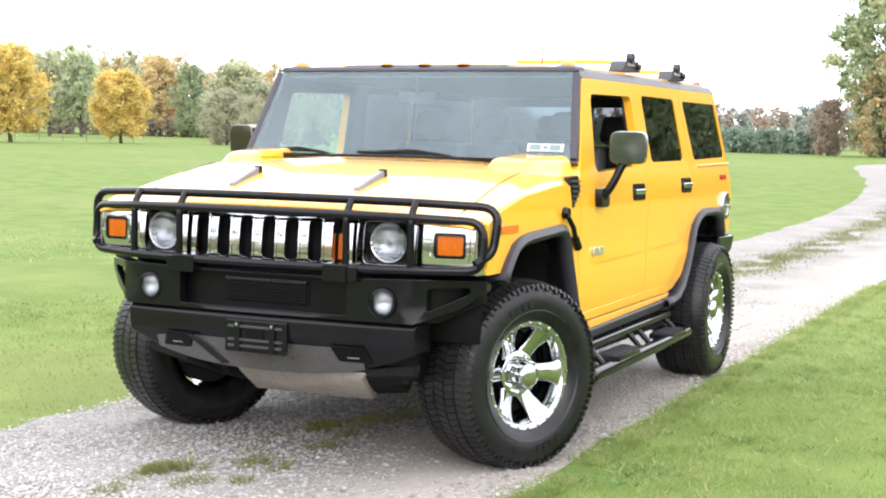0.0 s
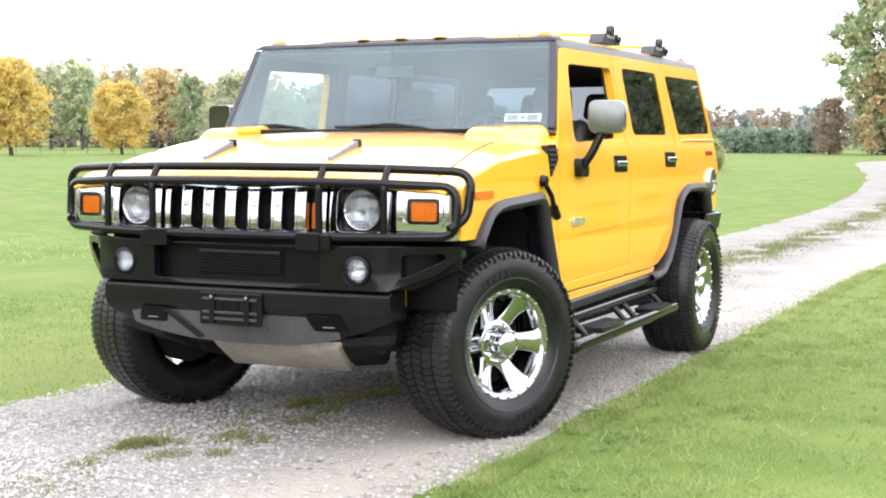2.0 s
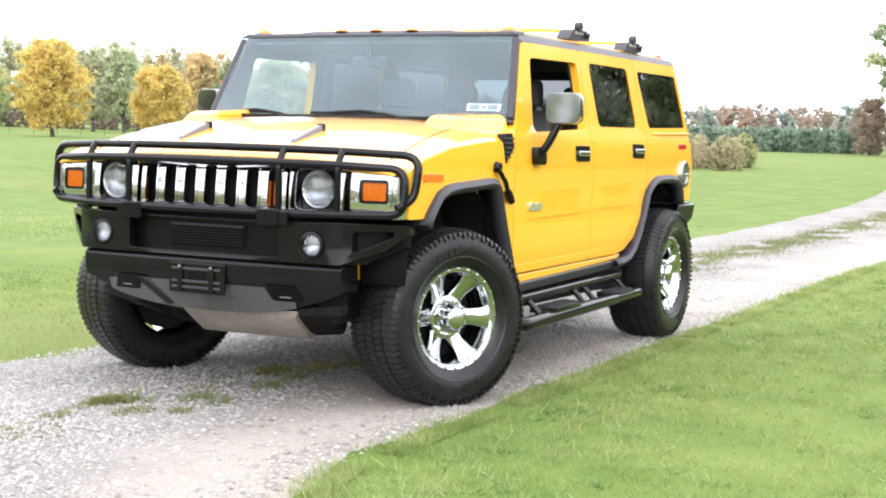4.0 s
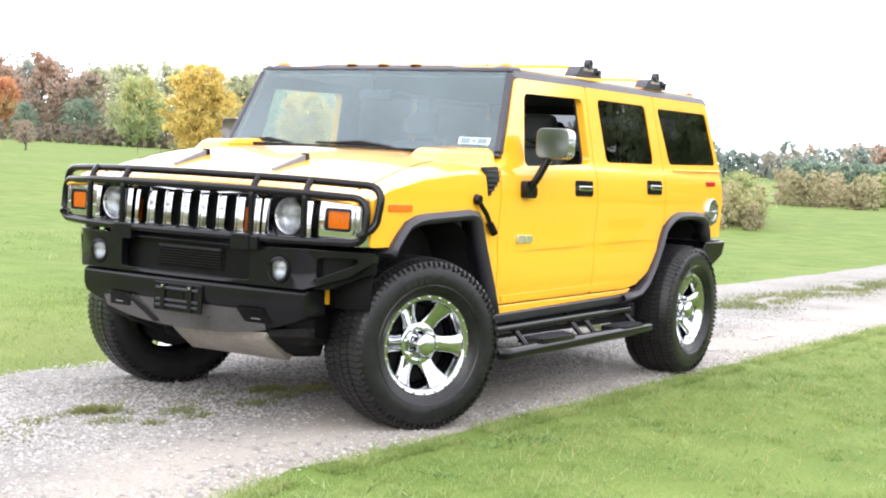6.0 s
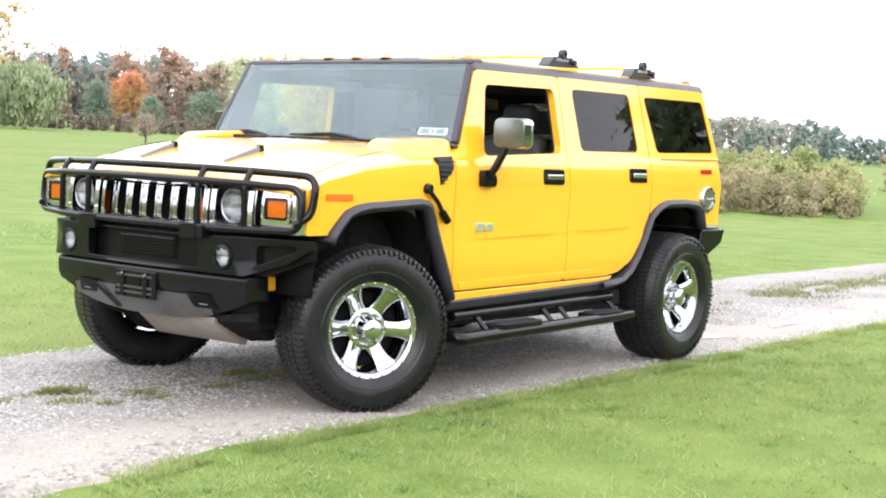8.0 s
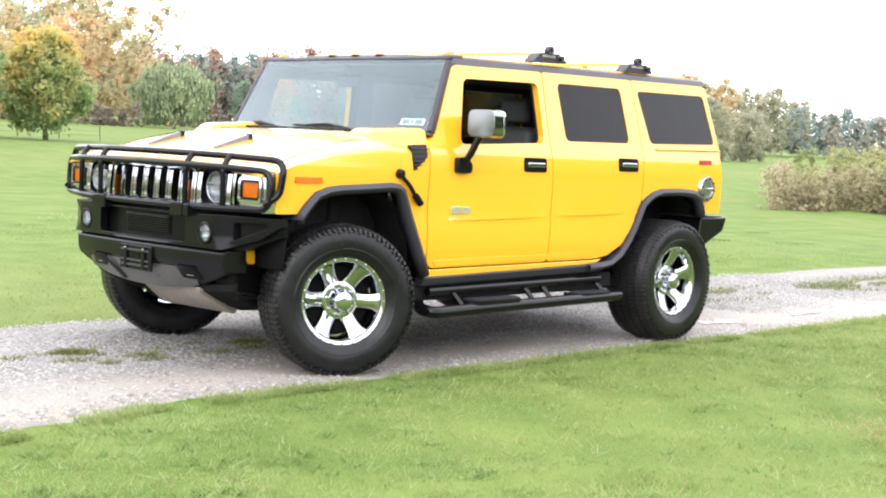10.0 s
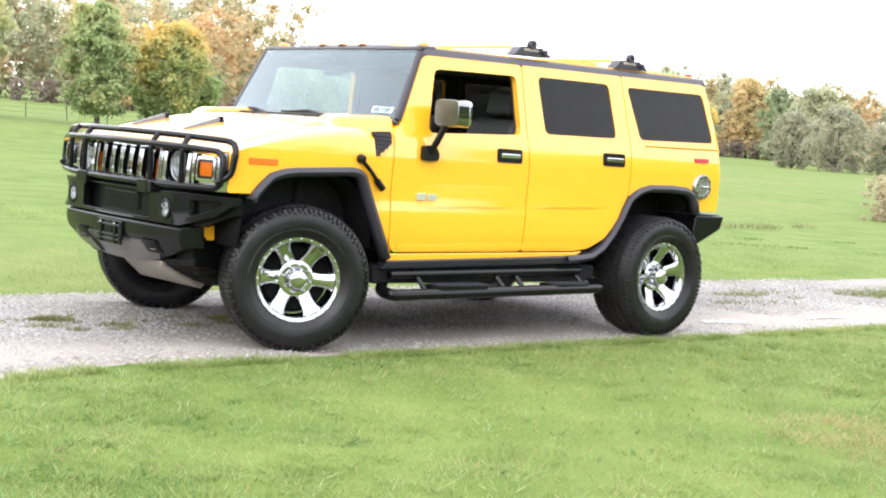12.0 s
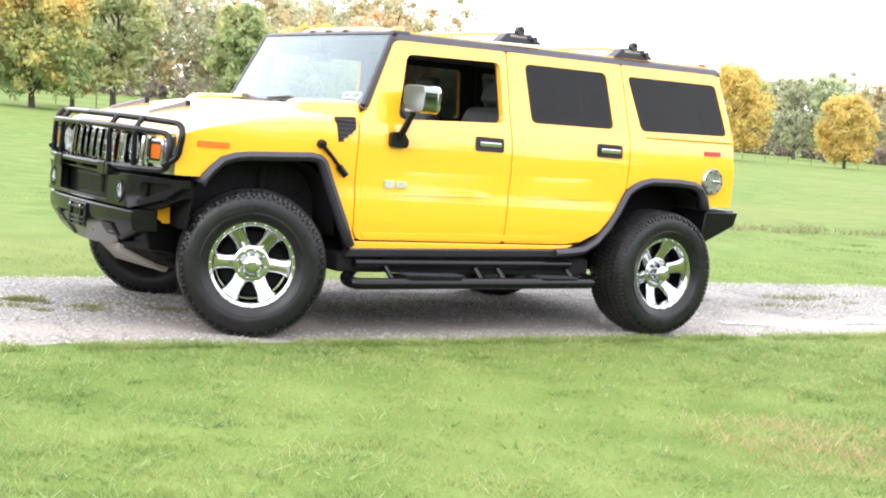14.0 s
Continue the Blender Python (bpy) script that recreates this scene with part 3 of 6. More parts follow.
def flank_set(sy):
    pane = lambda o, n, m, lab: flank(n, rounded(o, 0.05), [], sy, m, lab, out=-0.006, thick=0.005, bevel=0, cuts=())
    grow = lambda o, g: [(u + math.copysign(g, u - sum(p[0] for p in o) / 4), v + math.copysign(g, v - sum(p[1] for p in o) / 4)) for u, v in o]
    fd = flank("front_door", rounded(DOOR_F, 0.03, 3), [rounded(WIN_F, 0.045)], sy, M_PAINT)
    rd = flank("rear_door", rounded(DOOR_R, 0.02, 3), [rounded(WIN_R, 0.045)], sy, M_PAINT)
    flank("rear_quarter_panel", rounded(QUARTER, 0.012, 2), [rounded(WIN_C, 0.04)], sy, M_PAINT)
    flank("front_fender", rounded(FENDER, 0.012, 2), [], sy, M_PAINT)
    pane(grow(WIN_R, 0.012), "rear_door_window", M_TINT, "dark tinted glass")
    pane(grow(WIN_C, 0.012), "cargo_window", M_TINT, "dark tinted glass")
    for o, dd, nm in ((WIN_F, fd, "window_seal"), (WIN_R, rd, "window_seal"), (WIN_C, None, "window_seal")):
        g = grow(o, 0.004)
        flank(nm, rounded(g, 0.05), [rounded(grow(o, -0.012), 0.04)], sy, M_BLACK, "black rubber", out=-0.002, thick=0.05, bevel=0, parent=dd, cuts=())
    for o, w, dd in ((DOOR_F, WIN_F, fd), (DOOR_R, WIN_R, rd), (QUARTER, WIN_C, None)):
        flank("lining", rounded(o, 0.012, 2), [rounded(w, 0.04)], sy, M_INNER, "black cabin lining", out=-0.048, thick=0.012, bevel=0, parent=dd, cuts=CUTS[::3])
    # creases on the doors: the skin stands proud above them, and falls back in with height
    def crease(u0, u1, v0, v1, parent):
        foot = lambda u: v0 + (v1 - v0) * (u - u0) / (u1 - u0)
        own, grid = bmesh.new(), []
        for i in range(25):
            u = u0 + (u1 - u0) * i / 24
            end = min(1, i / 5, (24 - i) / 5)
            grid.append([own.verts.new((u, sy * (side_y(foot(u) + h) + o * end - (0.0015 if end == 0 else 0)), foot(u) + h)) for h, o in ((0.001, -0.003), (0.0, 0.0075), (0.02, 0.0070), (0.06, 0.0050), (0.11, 0.0024), (0.16, -0.0012))])
        for p, q in zip(grid, grid[1:]):
            for j in range(5):
                own.faces.new((p[j], p[j + 1], q[j + 1], q[j]))
        part("door_crease", own, M_PAINT, parent)
    crease(0.78, -0.15, 0.893, 0.911, fd)
    crease(-0.25, -1.0, 0.915, 0.935, rd)
    flank("sill_pressing", rounded([(0.86, 0.612), (0.88, 0.650), (-0.60, 0.672), (-0.66, 0.640)], 0.01), [], sy, M_PAINT, out=0.005, thick=0.012, bevel=0.004, parent=fd, cuts=())
    # belt crease along the quarter
    rail([(-1.36, 1.398), (-2.175, 1.412)], 0.03, 0.012, sy, 1.002, "belt_moulding", M_PAINT, bevel=0.004)
    handle(-0.015, 1.25, sy)
    handle(-1.02, 1.273, sy)
    flare(ARCH_F, sy, 0.038)
    flare(ARCH_R, sy, 0.038)
    # rocker: grey cladding, then the black sill below
    bm = bmesh.new()
    hexa([(0.965, sy * 0.93, 0.495), (-0.78, sy * 0.93, 0.532), (-0.78, sy * 0.995, 0.532), (0.965, sy * 0.995, 0.495)], [(0.955, sy * 0.93, 0.552), (-0.74, sy * 0.93, 0.588), (-0.74, sy * 1.02, 0.588), (0.955, sy * 1.02, 0.552)], bm)
    part("rocker_cladding", bm, M_TRIM, car, "dark grey plastic", 0.012)
    part("sill", box(-0.98, 1.0, sy * 0.72, sy * 0.95, 0.40, 0.52), M_DARK, car, "black sill", 0.02)
    flank("rocker_panel", [(0.948, 0.548), (-0.74, 0.588), (-0.80, 0.622), (-0.70, 0.615), (0.925, 0.596)], [], sy, M_PAINT, out=-0.002, cuts=())
    # black cap for the roof's edge
    bm = bmesh.new()
    hexa([(0.70, sy * 0.84, 1.842), (-2.10, sy * 0.84, 1.878), (-2.10, sy * 0.906, 1.876), (0.70, sy * 0.908, 1.84)], [(0.655, sy * 0.82, 1.905), (-2.085, sy * 0.80, 1.935), (-2.085, sy * 0.872, 1.925), (0.655, sy * 0.872, 1.895)], bm)
    part("roof_rail", bm, M_TRIM, car, "dark grey plastic", 0.014)
    # vent in the fender
    v = [(1.118, 1.342), (0.980, 1.350), (0.974, 1.275), (1.092, 1.186)]
    vent = flank("fender_vent", rounded(v, 0.01, 2), [], sy, M_BLACK, "black slatted vent", out=0.004, thick=0.03, bevel=0.003, cuts=())
    for i in range(6):
        z = 1.332 - i * 0.024
        x0, x1 = 0.985 + max(0, (1.275 - z)) * 1.15, 1.11 - (1.342 - z) * 0.17
        part("slat", hexa([(x0, sy * 1.004, z - 0.012), (x1, sy * 1.004, z - 0.012), (x1, sy * 1.023, z - 0.016), (x0, sy * 1.023, z - 0.016)], [(x0, sy * 1.004, z - 0.006), (x1, sy * 1.004, z - 0.006), (x1, sy * 1.023, z - 0.008), (x0, sy * 1.023, z - 0.008)]), M_TRIM, vent)
    # rubber hood latch
    lt = part("hood_latch", tube([(1.21, sy * 1.03, 1.172), (1.14, sy * 1.045, 1.10), (1.075, sy * 1.035, 1.035)], 0.013, 10), M_BLACK, car, "black rubber strap")
    part("latch_head", lathe([(0, -0.02), (0.026, -0.02), (0.03, 0), (0.024, 0.022), (0, 0.026)], 16, centre=(1.21, sy * 1.026, 1.172)), M_BLACK, lt)
    part("latch_grip", tube([(1.085, sy * 1.035, 1.045), (1.035, sy * 1.035, 0.995)], 0.022, 10), M_BLACK, lt)
    # small lamps
    flank("side_marker", rounded([(1.80, 1.105), (1.995, 1.106), (1.995, 1.140), (1.80, 1.139)], 0.006, 2), [], sy, M_AMBER_SIDE, "amber lens", out=0.008, thick=0.02, bevel=0.003, cuts=())
    flank("rear_marker", rounded([(-1.90, 1.297), (-2.06, 1.300), (-2.06, 1.332), (-1.90, 1.329)], 0.006, 2), [], sy, M_RED, "red lens", out=0.008, thick=0.02, bevel=0.003, cuts=())
    # badge as plain shapes
    badge = flank("badge", rounded([(0.752, 0.935), (0.680, 0.935), (0.680, 0.98), (0.752, 0.98)], 0.004, 2), [], sy, M_BADGE, "small chrome badge", out=0.013, thick=0.01, bevel=0.002, cuts=())
    flank("badge_mark", rounded([(0.666, 0.937), (0.600, 0.937), (0.585, 0.958), (0.600, 0.978), (0.666, 0.978)], 0.004, 2), [], sy, M_BADGE, "", out=0.013, thick=0.01, bevel=0.002, cuts=(), parent=badge)
    # nerf bar with two steps
    y = sy * 1.085
    bar = part("side_step", tube(bent([(0.80, sy * 0.80, 0.40), (0.955, sy * 0.98, 0.36), (0.94, y, 0.345), (-0.92, y, 0.372), (-0.96, sy * 0.98, 0.385), (-0.82, sy * 0.80, 0.42)], 0.07), 0.037, 14), M_BLACK, car, "black tubular side step")
    part("upper_rail", tube([(0.90, sy * 0.99, 0.462), (-0.78, sy * 0.99, 0.486)], 0.026, 12), M_BLACK, bar)
    for x0, x1 in ((0.10, 0.64), (-0.84, -0.40)):
        tread = part("step_pad", plate(rounded([(x0, 0), (x1, 0), (x1 - 0.07, 0.13), (x0 + 0.07, 0.13)], 0.02, 3), [], 0.03, lambda u, v, d, s=sy: Vector((u, s * (0.985 + v), 0.405 - d))), M_BLACK, bar, "ribbed black step", 0.008)
        for k in range(6):
            yy = 0.995 + k * 0.018
            part("rib", box(x0 + 0.06, x1 - 0.06, sy * yy, sy * (yy + 0.007), 0.404, 0.411), M_TRIM, tread)
    for x in (0.70, 0.02, -0.16, -0.74):
        part("bracket", tube([(x, sy * 0.93, 0.50), (x - 0.02, sy * 1.0, 0.44), (x - 0.04, sy * 1.06, 0.37)], 0.017, 8), M_BLACK, bar)
    # door mirror
    m = part("door_mirror", plate(rounded([(0.745, 1.185), (0.625, 1.185), (0.615, 1.23), (0.655, 1.285), (0.745, 1.28)], 0.02, 3), [], 0.04, lambda u, v, d, s=sy: Vector((u, s * (1.015 + d), v))), M_BLACK, car, "black arm with chrome head", 0.01)
    part("arm", tube(bent([(0.69, sy * 1.04, 1.235), (0.68, sy * 1.085, 1.30), (0.655, sy * 1.13, 1.41)], 0.05), 0.022, 10), M_BLACK, m)
    T = Matrix.Translation((0.635, sy * 1.15, 1.492)) @ Matrix.Rotation(sy * radians(14), 4, "Z") @ Matrix.Scale(0.93, 4)
    hd = plate(rounded([(-0.098, -0.088), (0.098, -0.088), (0.098, 0.088), (-0.098, 0.088)], 0.045), [], 0.13, lambda u, v, d: Vector((0.05 - d, u, v)))
    part("mirror_shell", turned(hd, T), M_DIMCHROME, m, "chrome shell", 0.022, seg=3)
    part("mirror_back", turned(plate(rounded([(-0.101, -0.091), (0.101, -0.091), (0.101, 0.091), (-0.101, 0.091)], 0.045), [], 0.03, lambda u, v, d: Vector((-0.075 - d, u, v))), T), M_CHROME, m, "chrome rim", 0.010)
    part("mirror_glass", turned(plate(rounded([(-0.09, -0.08), (0.09, -0.08), (0.09, 0.08), (-0.09, 0.08)], 0.04), [], 0.004, lambda u, v, d: Vector((-0.107 - d, u, v))), T), M_MIRROR, m, "mirror glass")
    # roof rack foot and lamps
    for x in (-0.29, -1.275):
        pod = part("rack_foot", plate(rounded([(x + 0.17, 1.925), (x - 0.19, 1.935), (x - 0.15, 1.96), (x - 0.02, 1.995), (x + 0.10, 1.99)], 0.015, 3), [], 0.085, lambda u, v, d, s=sy: Vector((u, s * (0.862 - d), v))), M_TRIM, car, "grey-black rack foot", 0.008)
        part("plate", box(x - 0.09, x + 0.08, sy * 0.861, sy * 0.866, 1.962, 1.980), M_SKID, pod, "dull metal strip", 0.002)
        if sy > 0:
            part("eye", lathe([(0.012, -0.018), (0.031, -0.018), (0.031, 0.018), (0.012, 0.018), (0.012, -0.018)], 18, centre=(x + 0.005, sy * 0.858, 2.008)), M_TRIM, pod, "grey-black eye")
        part("knob", tube([(x - 0.11, sy * 0.83, 1.965), (x - 0.11, sy * 0.885, 1.965)], 0.018, 10), M_TRIM, pod)
        part("knob", tube([(x - 0.07, sy * 0.83, 1.978), (x - 0.07, sy * 0.88, 1.978)], 0.016, 10), M_TRIM, pod)
    return fd


flank_set(1)
flank_set(-1)
# round fuel lid, left flank only
lid = part("fuel_lid", lathe([(0, 0.012), (0.060, 0.012), (0.066, 0.022), (0.088, 0.022), (0.096, 0.012), (0.096, -0.02), (0, -0.02)], 36, centre=(-1.99, 1.022, 1.118)), M_LID, car, "round chrome fuel lid")
part("lid_grip", box(-2.05, -1.975, 1.03, 1.052, 1.105, 1.128), M_CHROME, lid, "", 0.008)
for k in range(8):
    a = k * math.pi / 4 + 0.2
    part("screw", lathe([(0, 0.028), (0.007, 0.026), (0.008, 0.018)], 8, centre=(-1.99 + 0.078 * math.cos(a), 1.022, 1.118 + 0.078 * math.sin(a))), M_BLACK, lid)


# ---- hood and front ----
HOOD = [(0.90, 1.412, 1.392, 1.31), (1.15, 1.410, 1.389, 1.31), (1.35, 1.398, 1.371, 1.305), (1.55, 1.374, 1.340, 1.284), (1.72, 1.345, 1.303, 1.259), (1.88, 1.306, 1.25, 1.228), (2.02, 1.262, 1.205, 1.192), (2.12, 1.230, 1.180, 1.166), (2.165, 1.213, 1.168, 1.155), (2.188, 1.190, 1.152, 1.140)]


def hood():
    bm = bmesh.new()
    rows = []
    for x, zc, ze, zf in HOOD:
        half = [(0.0, zc + 0.004), (0.18, zc + 0.004), (0.36, zc + 0.002), (0.50, zc - 0.004), (0.60, zc - 0.016), (0.70, ze + 0.012), (0.80, ze), (0.88, ze - 0.006), (0.94, zf + (ze - zf) * 0.55), (0.985, zf + (ze - zf) * 0.2), (1.006, zf - 0.01)]
        bow = lambda y: x + (0.035 * (1 - (y / 1.0) ** 2) if x > 2.0 else 0)
        nose = 1 - 0.035 * min(1, max(0, (x - 2.0) / 0.18))
        half = [(y * nose, z) for y, z in half]
        ys = [(-y, z) for y, z in half[:0:-1]] + half
        rows.append([bm.verts.new((bow(y), y, z)) for y, z in ys])
    for a, b in zip(rows, rows[1:]):
        for j in range(len(a) - 1):
            bm.faces.new((a[j], a[j + 1], b[j + 1], b[j]))
    ob = part("hood", bm, M_PAINT, car, "yellow hood reflecting the white sky")
    s = ob.modifiers.new("smooth", "SUBSURF")
    s.levels = s.render_levels = 2
    k = ob.modifiers.new("solid", "SOLIDIFY")
    k.thickness, k.offset = 0.012, -1
    return ob


bonnet = hood()
for sy in (1, -1):
    # raised intake boxes at the foot of the windscreen
    part("cowl_box", hexa([(0.90, sy * 0.64, 1.32), (1.40, sy * 0.62, 1.30), (1.40, sy * 0.90, 1.29), (0.90, sy * 0.985, 1.30)], [(0.92, sy * 0.66, 1.452), (1.27, sy * 0.66, 1.430), (1.27, sy * 0.85, 1.424), (0.92, sy * 0.945, 1.446)]), M_PAINT, bonnet, "raised intake box", 0.034, seg=4)
    # hood lift bars
    bar = part("hood_grip", hexa([(2.035, sy * 0.330 - 0.016, 1.252), (1.80, sy * 0.338 - 0.016, 1.316), (1.80, sy * 0.338 + 0.016, 1.316), (2.035, sy * 0.330 + 0.016, 1.252)], [(2.028, sy * 0.330 - 0.014, 1.284), (1.80, sy * 0.338 - 0.014, 1.358), (1.80, sy * 0.338 + 0.014, 1.358), (2.028, sy * 0.330 + 0.014, 1.284)]), M_GRIP, bonnet, "grey plastic hood grip", 0.004)
    part("grip_end", hexa([(1.803, sy * 0.338 - 0.018, 1.314), (1.768, sy * 0.338 - 0.018, 1.322), (1.768, sy * 0.338 + 0.018, 1.322), (1.803, sy * 0.338 + 0.018, 1.314)], [(1.803, sy * 0.338 - 0.015, 1.364), (1.772, sy * 0.338 - 0.015, 1.364), (1.772, sy * 0.338 + 0.015, 1.364), (1.803, sy * 0.338 + 0.015, 1.364)]), M_BLACK, bar, "black end", 0.004)
part("hood_seam", tube([(1.36, -0.63, 1.399), (1.38, 0, 1.404), (1.36, 0.63, 1.399)], 0.0015, 6), M_DARK, bonnet)
for sy in (1, -1):
    part("hood_seam", tube([(x, sy * 0.865, float(np.interp(x, [h[0] for h in HOOD], [h[2] for h in HOOD])) - 0.002) for x in (1.38, 1.5, 1.65, 1.8, 1.95, 2.08)], 0.0018, 6), M_DARK, bonnet)
    part("washer_jet", box(1.12, 1.15, sy * 0.3 - 0.015, sy * 0.3 + 0.015, 1.405, 1.422), M_BLACK, bonnet, "", 0.004)

# chrome front with seven slots


def front_plate(outline, holes, x, thick, bow=0.06, tilt=0.085):
    return plate(outline, holes, thick, lambda u, v, d: Vector((x + bow * (1 - u * u) - 0.5 * (v - 1.055) ** 2 - d - tilt * (v - 1.055), u, v - tilt * d)), tuple(np.arange(0.94, 1.17, 0.018)))


slots = [rounded([(0.1185 * k - 0.034, 0.960), (0.1185 * k + 0.034, 0.960), (0.1185 * k + 0.034, 1.142), (0.1185 * k - 0.034, 1.142)], 0.024, 3) for k in range(-3, 4)]
grille = part("grille", front_plate(rounded([(-0.418, 0.938), (0.418, 0.938), (0.418, 1.165), (-0.418, 1.165)], 0.012, 2), slots, 2.165, 0.045), M_CHROME, car, "chrome grille with seven upright slots", 0.007)
part("grille_backing", front_plate([(-0.96, 0.93), (0.96, 0.93), (0.96, 1.17), (-0.96, 1.17)], [], 2.075, 0.02), M_DARK, grille, "black backing")
for k in range(-3, 4):
    y = 0.1185 * k
    lip = rounded([(y - 0.042, 0.951), (y + 0.042, 0.951), (y + 0.042, 1.150), (y - 0.042, 1.150)], 0.028, 3)
    part("slot_lip", front_plate(lip, [slots[k + 3]], 2.170, 0.012), M_CHROME, grille, "", 0.003)
for k in range(-4, 4):
    # plain raised marks where the bars carry lettering
    y = 0.1185 * (k + 0.5)
    if abs(y) < 0.34:
        part("bar_mark", front_plate(rounded([(y - 0.014, 1.058), (y + 0.014, 1.058), (y + 0.014, 1.085), (y - 0.014, 1.085)], 0.004, 2), [], 2.168, 0.004), M_REFL, grille)
for sy in (1, -1):
    sq = lambda y0, y1, z0, z1, r=0.02: rounded(sorted([(sy * y0, z0), (sy * y1, z0)])[:1] + sorted([(sy * y0, z0), (sy * y1, z0)])[1:] + sorted([(sy * y0, z1), (sy * y1, z1)])[1:] + sorted([(sy * y0, z1), (sy * y1, z1)])[:1], r, 3)
    part("marker_lamp", front_plate(sq(0.330, 0.350, 0.972, 1.085, 0.008), [], 2.126, 0.03), M_AMBER, grille, "narrow amber marker lamp", 0.004)
    hl = part("headlamp", front_plate(sq(0.440, 0.722, 0.940, 1.166, 0.03), [sq(0.474, 0.690, 0.964, 1.148, 0.03)], 2.172, 0.05), M_CHROME, car, "round clear lamp in a square chrome frame", 0.006)
    part("lamp_box", front_plate(sq(0.455, 0.705, 0.955, 1.155), [], 2.115, 0.02), M_BLACK, hl, "black box")
    bx = 2.115 + 0.06 * (1 - 0.584 ** 2)
    part("reflector", turned(lathe([(0, 0.0), (0.03, 0.004), (0.062, 0.02), (0.079, 0.045), (0.085, 0.047), (0.085, 0.0)], 40), Matrix.Translation((bx - 0.002, sy * 0.584, 1.058)) @ Matrix.Rotation(radians(-90), 4, "Z")), M_REFL, hl, "faceted reflector")
    part("lens", turned(lathe([(0, 0.066), (0.04, 0.062), (0.068, 0.052), (0.083, 0.042), (0.079, 0.040), (0.04, 0.056), (0, 0.060)], 40), Matrix.Translation((bx, sy * 0.584, 1.058)) @ Matrix.Rotation(radians(-90), 4, "Z")), M_LENS, hl, "clear lens")
    tp = part("turn_lamp_panel", front_plate(sq(0.728, 0.985, 0.935, 1.165, 0.025), [sq(0.80, 0.935, 1.005, 1.108, 0.015)], 2.155, 0.05, 0.08, 0.035), M_CHROME, car, "chrome panel round an amber lamp", 0.008)
    part("lamp_gasket", front_plate(sq(0.796, 0.939, 1.001, 1.112, 0.016), [sq(0.811, 0.925, 1.016, 1.097, 0.010)], 2.164, 0.012, 0.08, 0.035), M_BLACK, tp, "black gasket")
    part("lamp_frame", front_plate(sq(0.782, 0.953, 0.987, 1.126, 0.022), [sq(0.797, 0.938, 1.002, 1.111, 0.016)], 2.168, 0.03, 0.08, 0.035), M_CHROME, tp, "chrome", 0.006)
    part("amber_lens", front_plate(sq(0.803, 0.932, 1.008, 1.105, 0.012), [], 2.158, 0.02, 0.08, 0.0), M_AMBER, tp, "amber lens", 0.004)
    # fascia return behind the panel
    part("fascia_return", hexa([(2.09, sy * 0.965, 0.935), (2.165, sy * 0.972, 0.935), (2.165, sy * 0.985, 0.935), (2.09, sy * 1.008, 0.935)], [(2.09, sy * 0.965, 1.155), (2.16, sy * 0.972, 1.155), (2.16, sy * 0.985, 1.155), (2.09, sy * 1.008, 1.155)]), M_CHROME, tp, "chrome", 0.005)
part("hood_lip", front_plate([(-0.99, 1.158), (0.99, 1.158), (0.99, 1.168), (0.6, 1.186), (-0.6, 1.186), (-0.99, 1.168)], [], 2.16, 0.06), M_PAINT, car, "", 0.005)

# ---- black brush guard ----
hoop = lambda sy: bent([(2.268, 0, 1.241), (2.245, sy * 0.43, 1.239), (2.188, sy * 0.715, 1.234), (2.095, sy * 1.055, 1.222), (2.115, sy * 1.035, 1.03), (2.185, sy * 0.985, 0.985)], 0.085)
guard = part("brush_guard", tube(hoop(1), 0.0195, 12), M_BLACK, car, "black tubular brush guard")
part("upper_bar", tube(hoop(-1), 0.0195, 12), M_BLACK, guard)
up = [(2.315, 0, 1.178), (2.295, 0.43, 1.176), (2.248, 0.72, 1.172), (2.150, 1.005, 1.160)]
dn = [(2.160, 1.008, 0.955), (2.252, 0.72, 0.948), (2.298, 0.43, 0.945), (2.315, 0, 0.945)]
loop = up + dn + [(x, -y, z) for x, y, z in dn[2::-1]] + [(x, -y, z) for x, y, z in up[::-1]]
part("main_loop", tube(bent(loop, 0.07), 0.0195, 12), M_BLACK, guard)
for y in (0.43, 0.715):
    for sy in (1, -1):
        x = 2.295 - 0.046 * (y > 0.5)
        part("post", tube(bent([(x - 0.050, sy * y, 1.240), (x - 0.012, sy * y, 1.20), (x, sy * y, 1.16), (x, sy * y, 0.955)], 0.03), 0.0165, 10), M_BLACK, guard)
for sy in (1, -1):
    part("mount", box(2.22, 2.325, sy * 0.39 - 0.062, sy * 0.39 + 0.055, 0.885, 0.965), M_BLACK, guard, "", 0.008)
    part("mount_clamp", box(2.25, 2.322, sy * 0.465 - 0.018, sy * 0.465 + 0.03, 0.890, 0.957), M_BLACK, guard, "", 0.006)

# ---- bumper in two tiers ----
def bump(outline, holes, x, thick):
    """A front sheet, hardly bowed in the middle, that sweeps back past a ridge at each end."""
    return plate(outline, holes, thick, lambda u, v, d: Vector((x - 0.035 * min(1, abs(u) / 0.74) ** 2 - 0.86 * max(0, abs(u) - 0.74) - d, u, v)), ())


def split(outline, vs):
    out = []
    k = len(outline)
    for i in range(k):
        a, b = outline[i], outline[(i + 1) % k]
        n = max(1, int(abs(b[0] - a[0]) / 0.08))
        out += [(a[0] + (b[0] - a[0]) * j / n, a[1] + (b[1] - a[1]) * j / n) for j in range(n)]
    return out


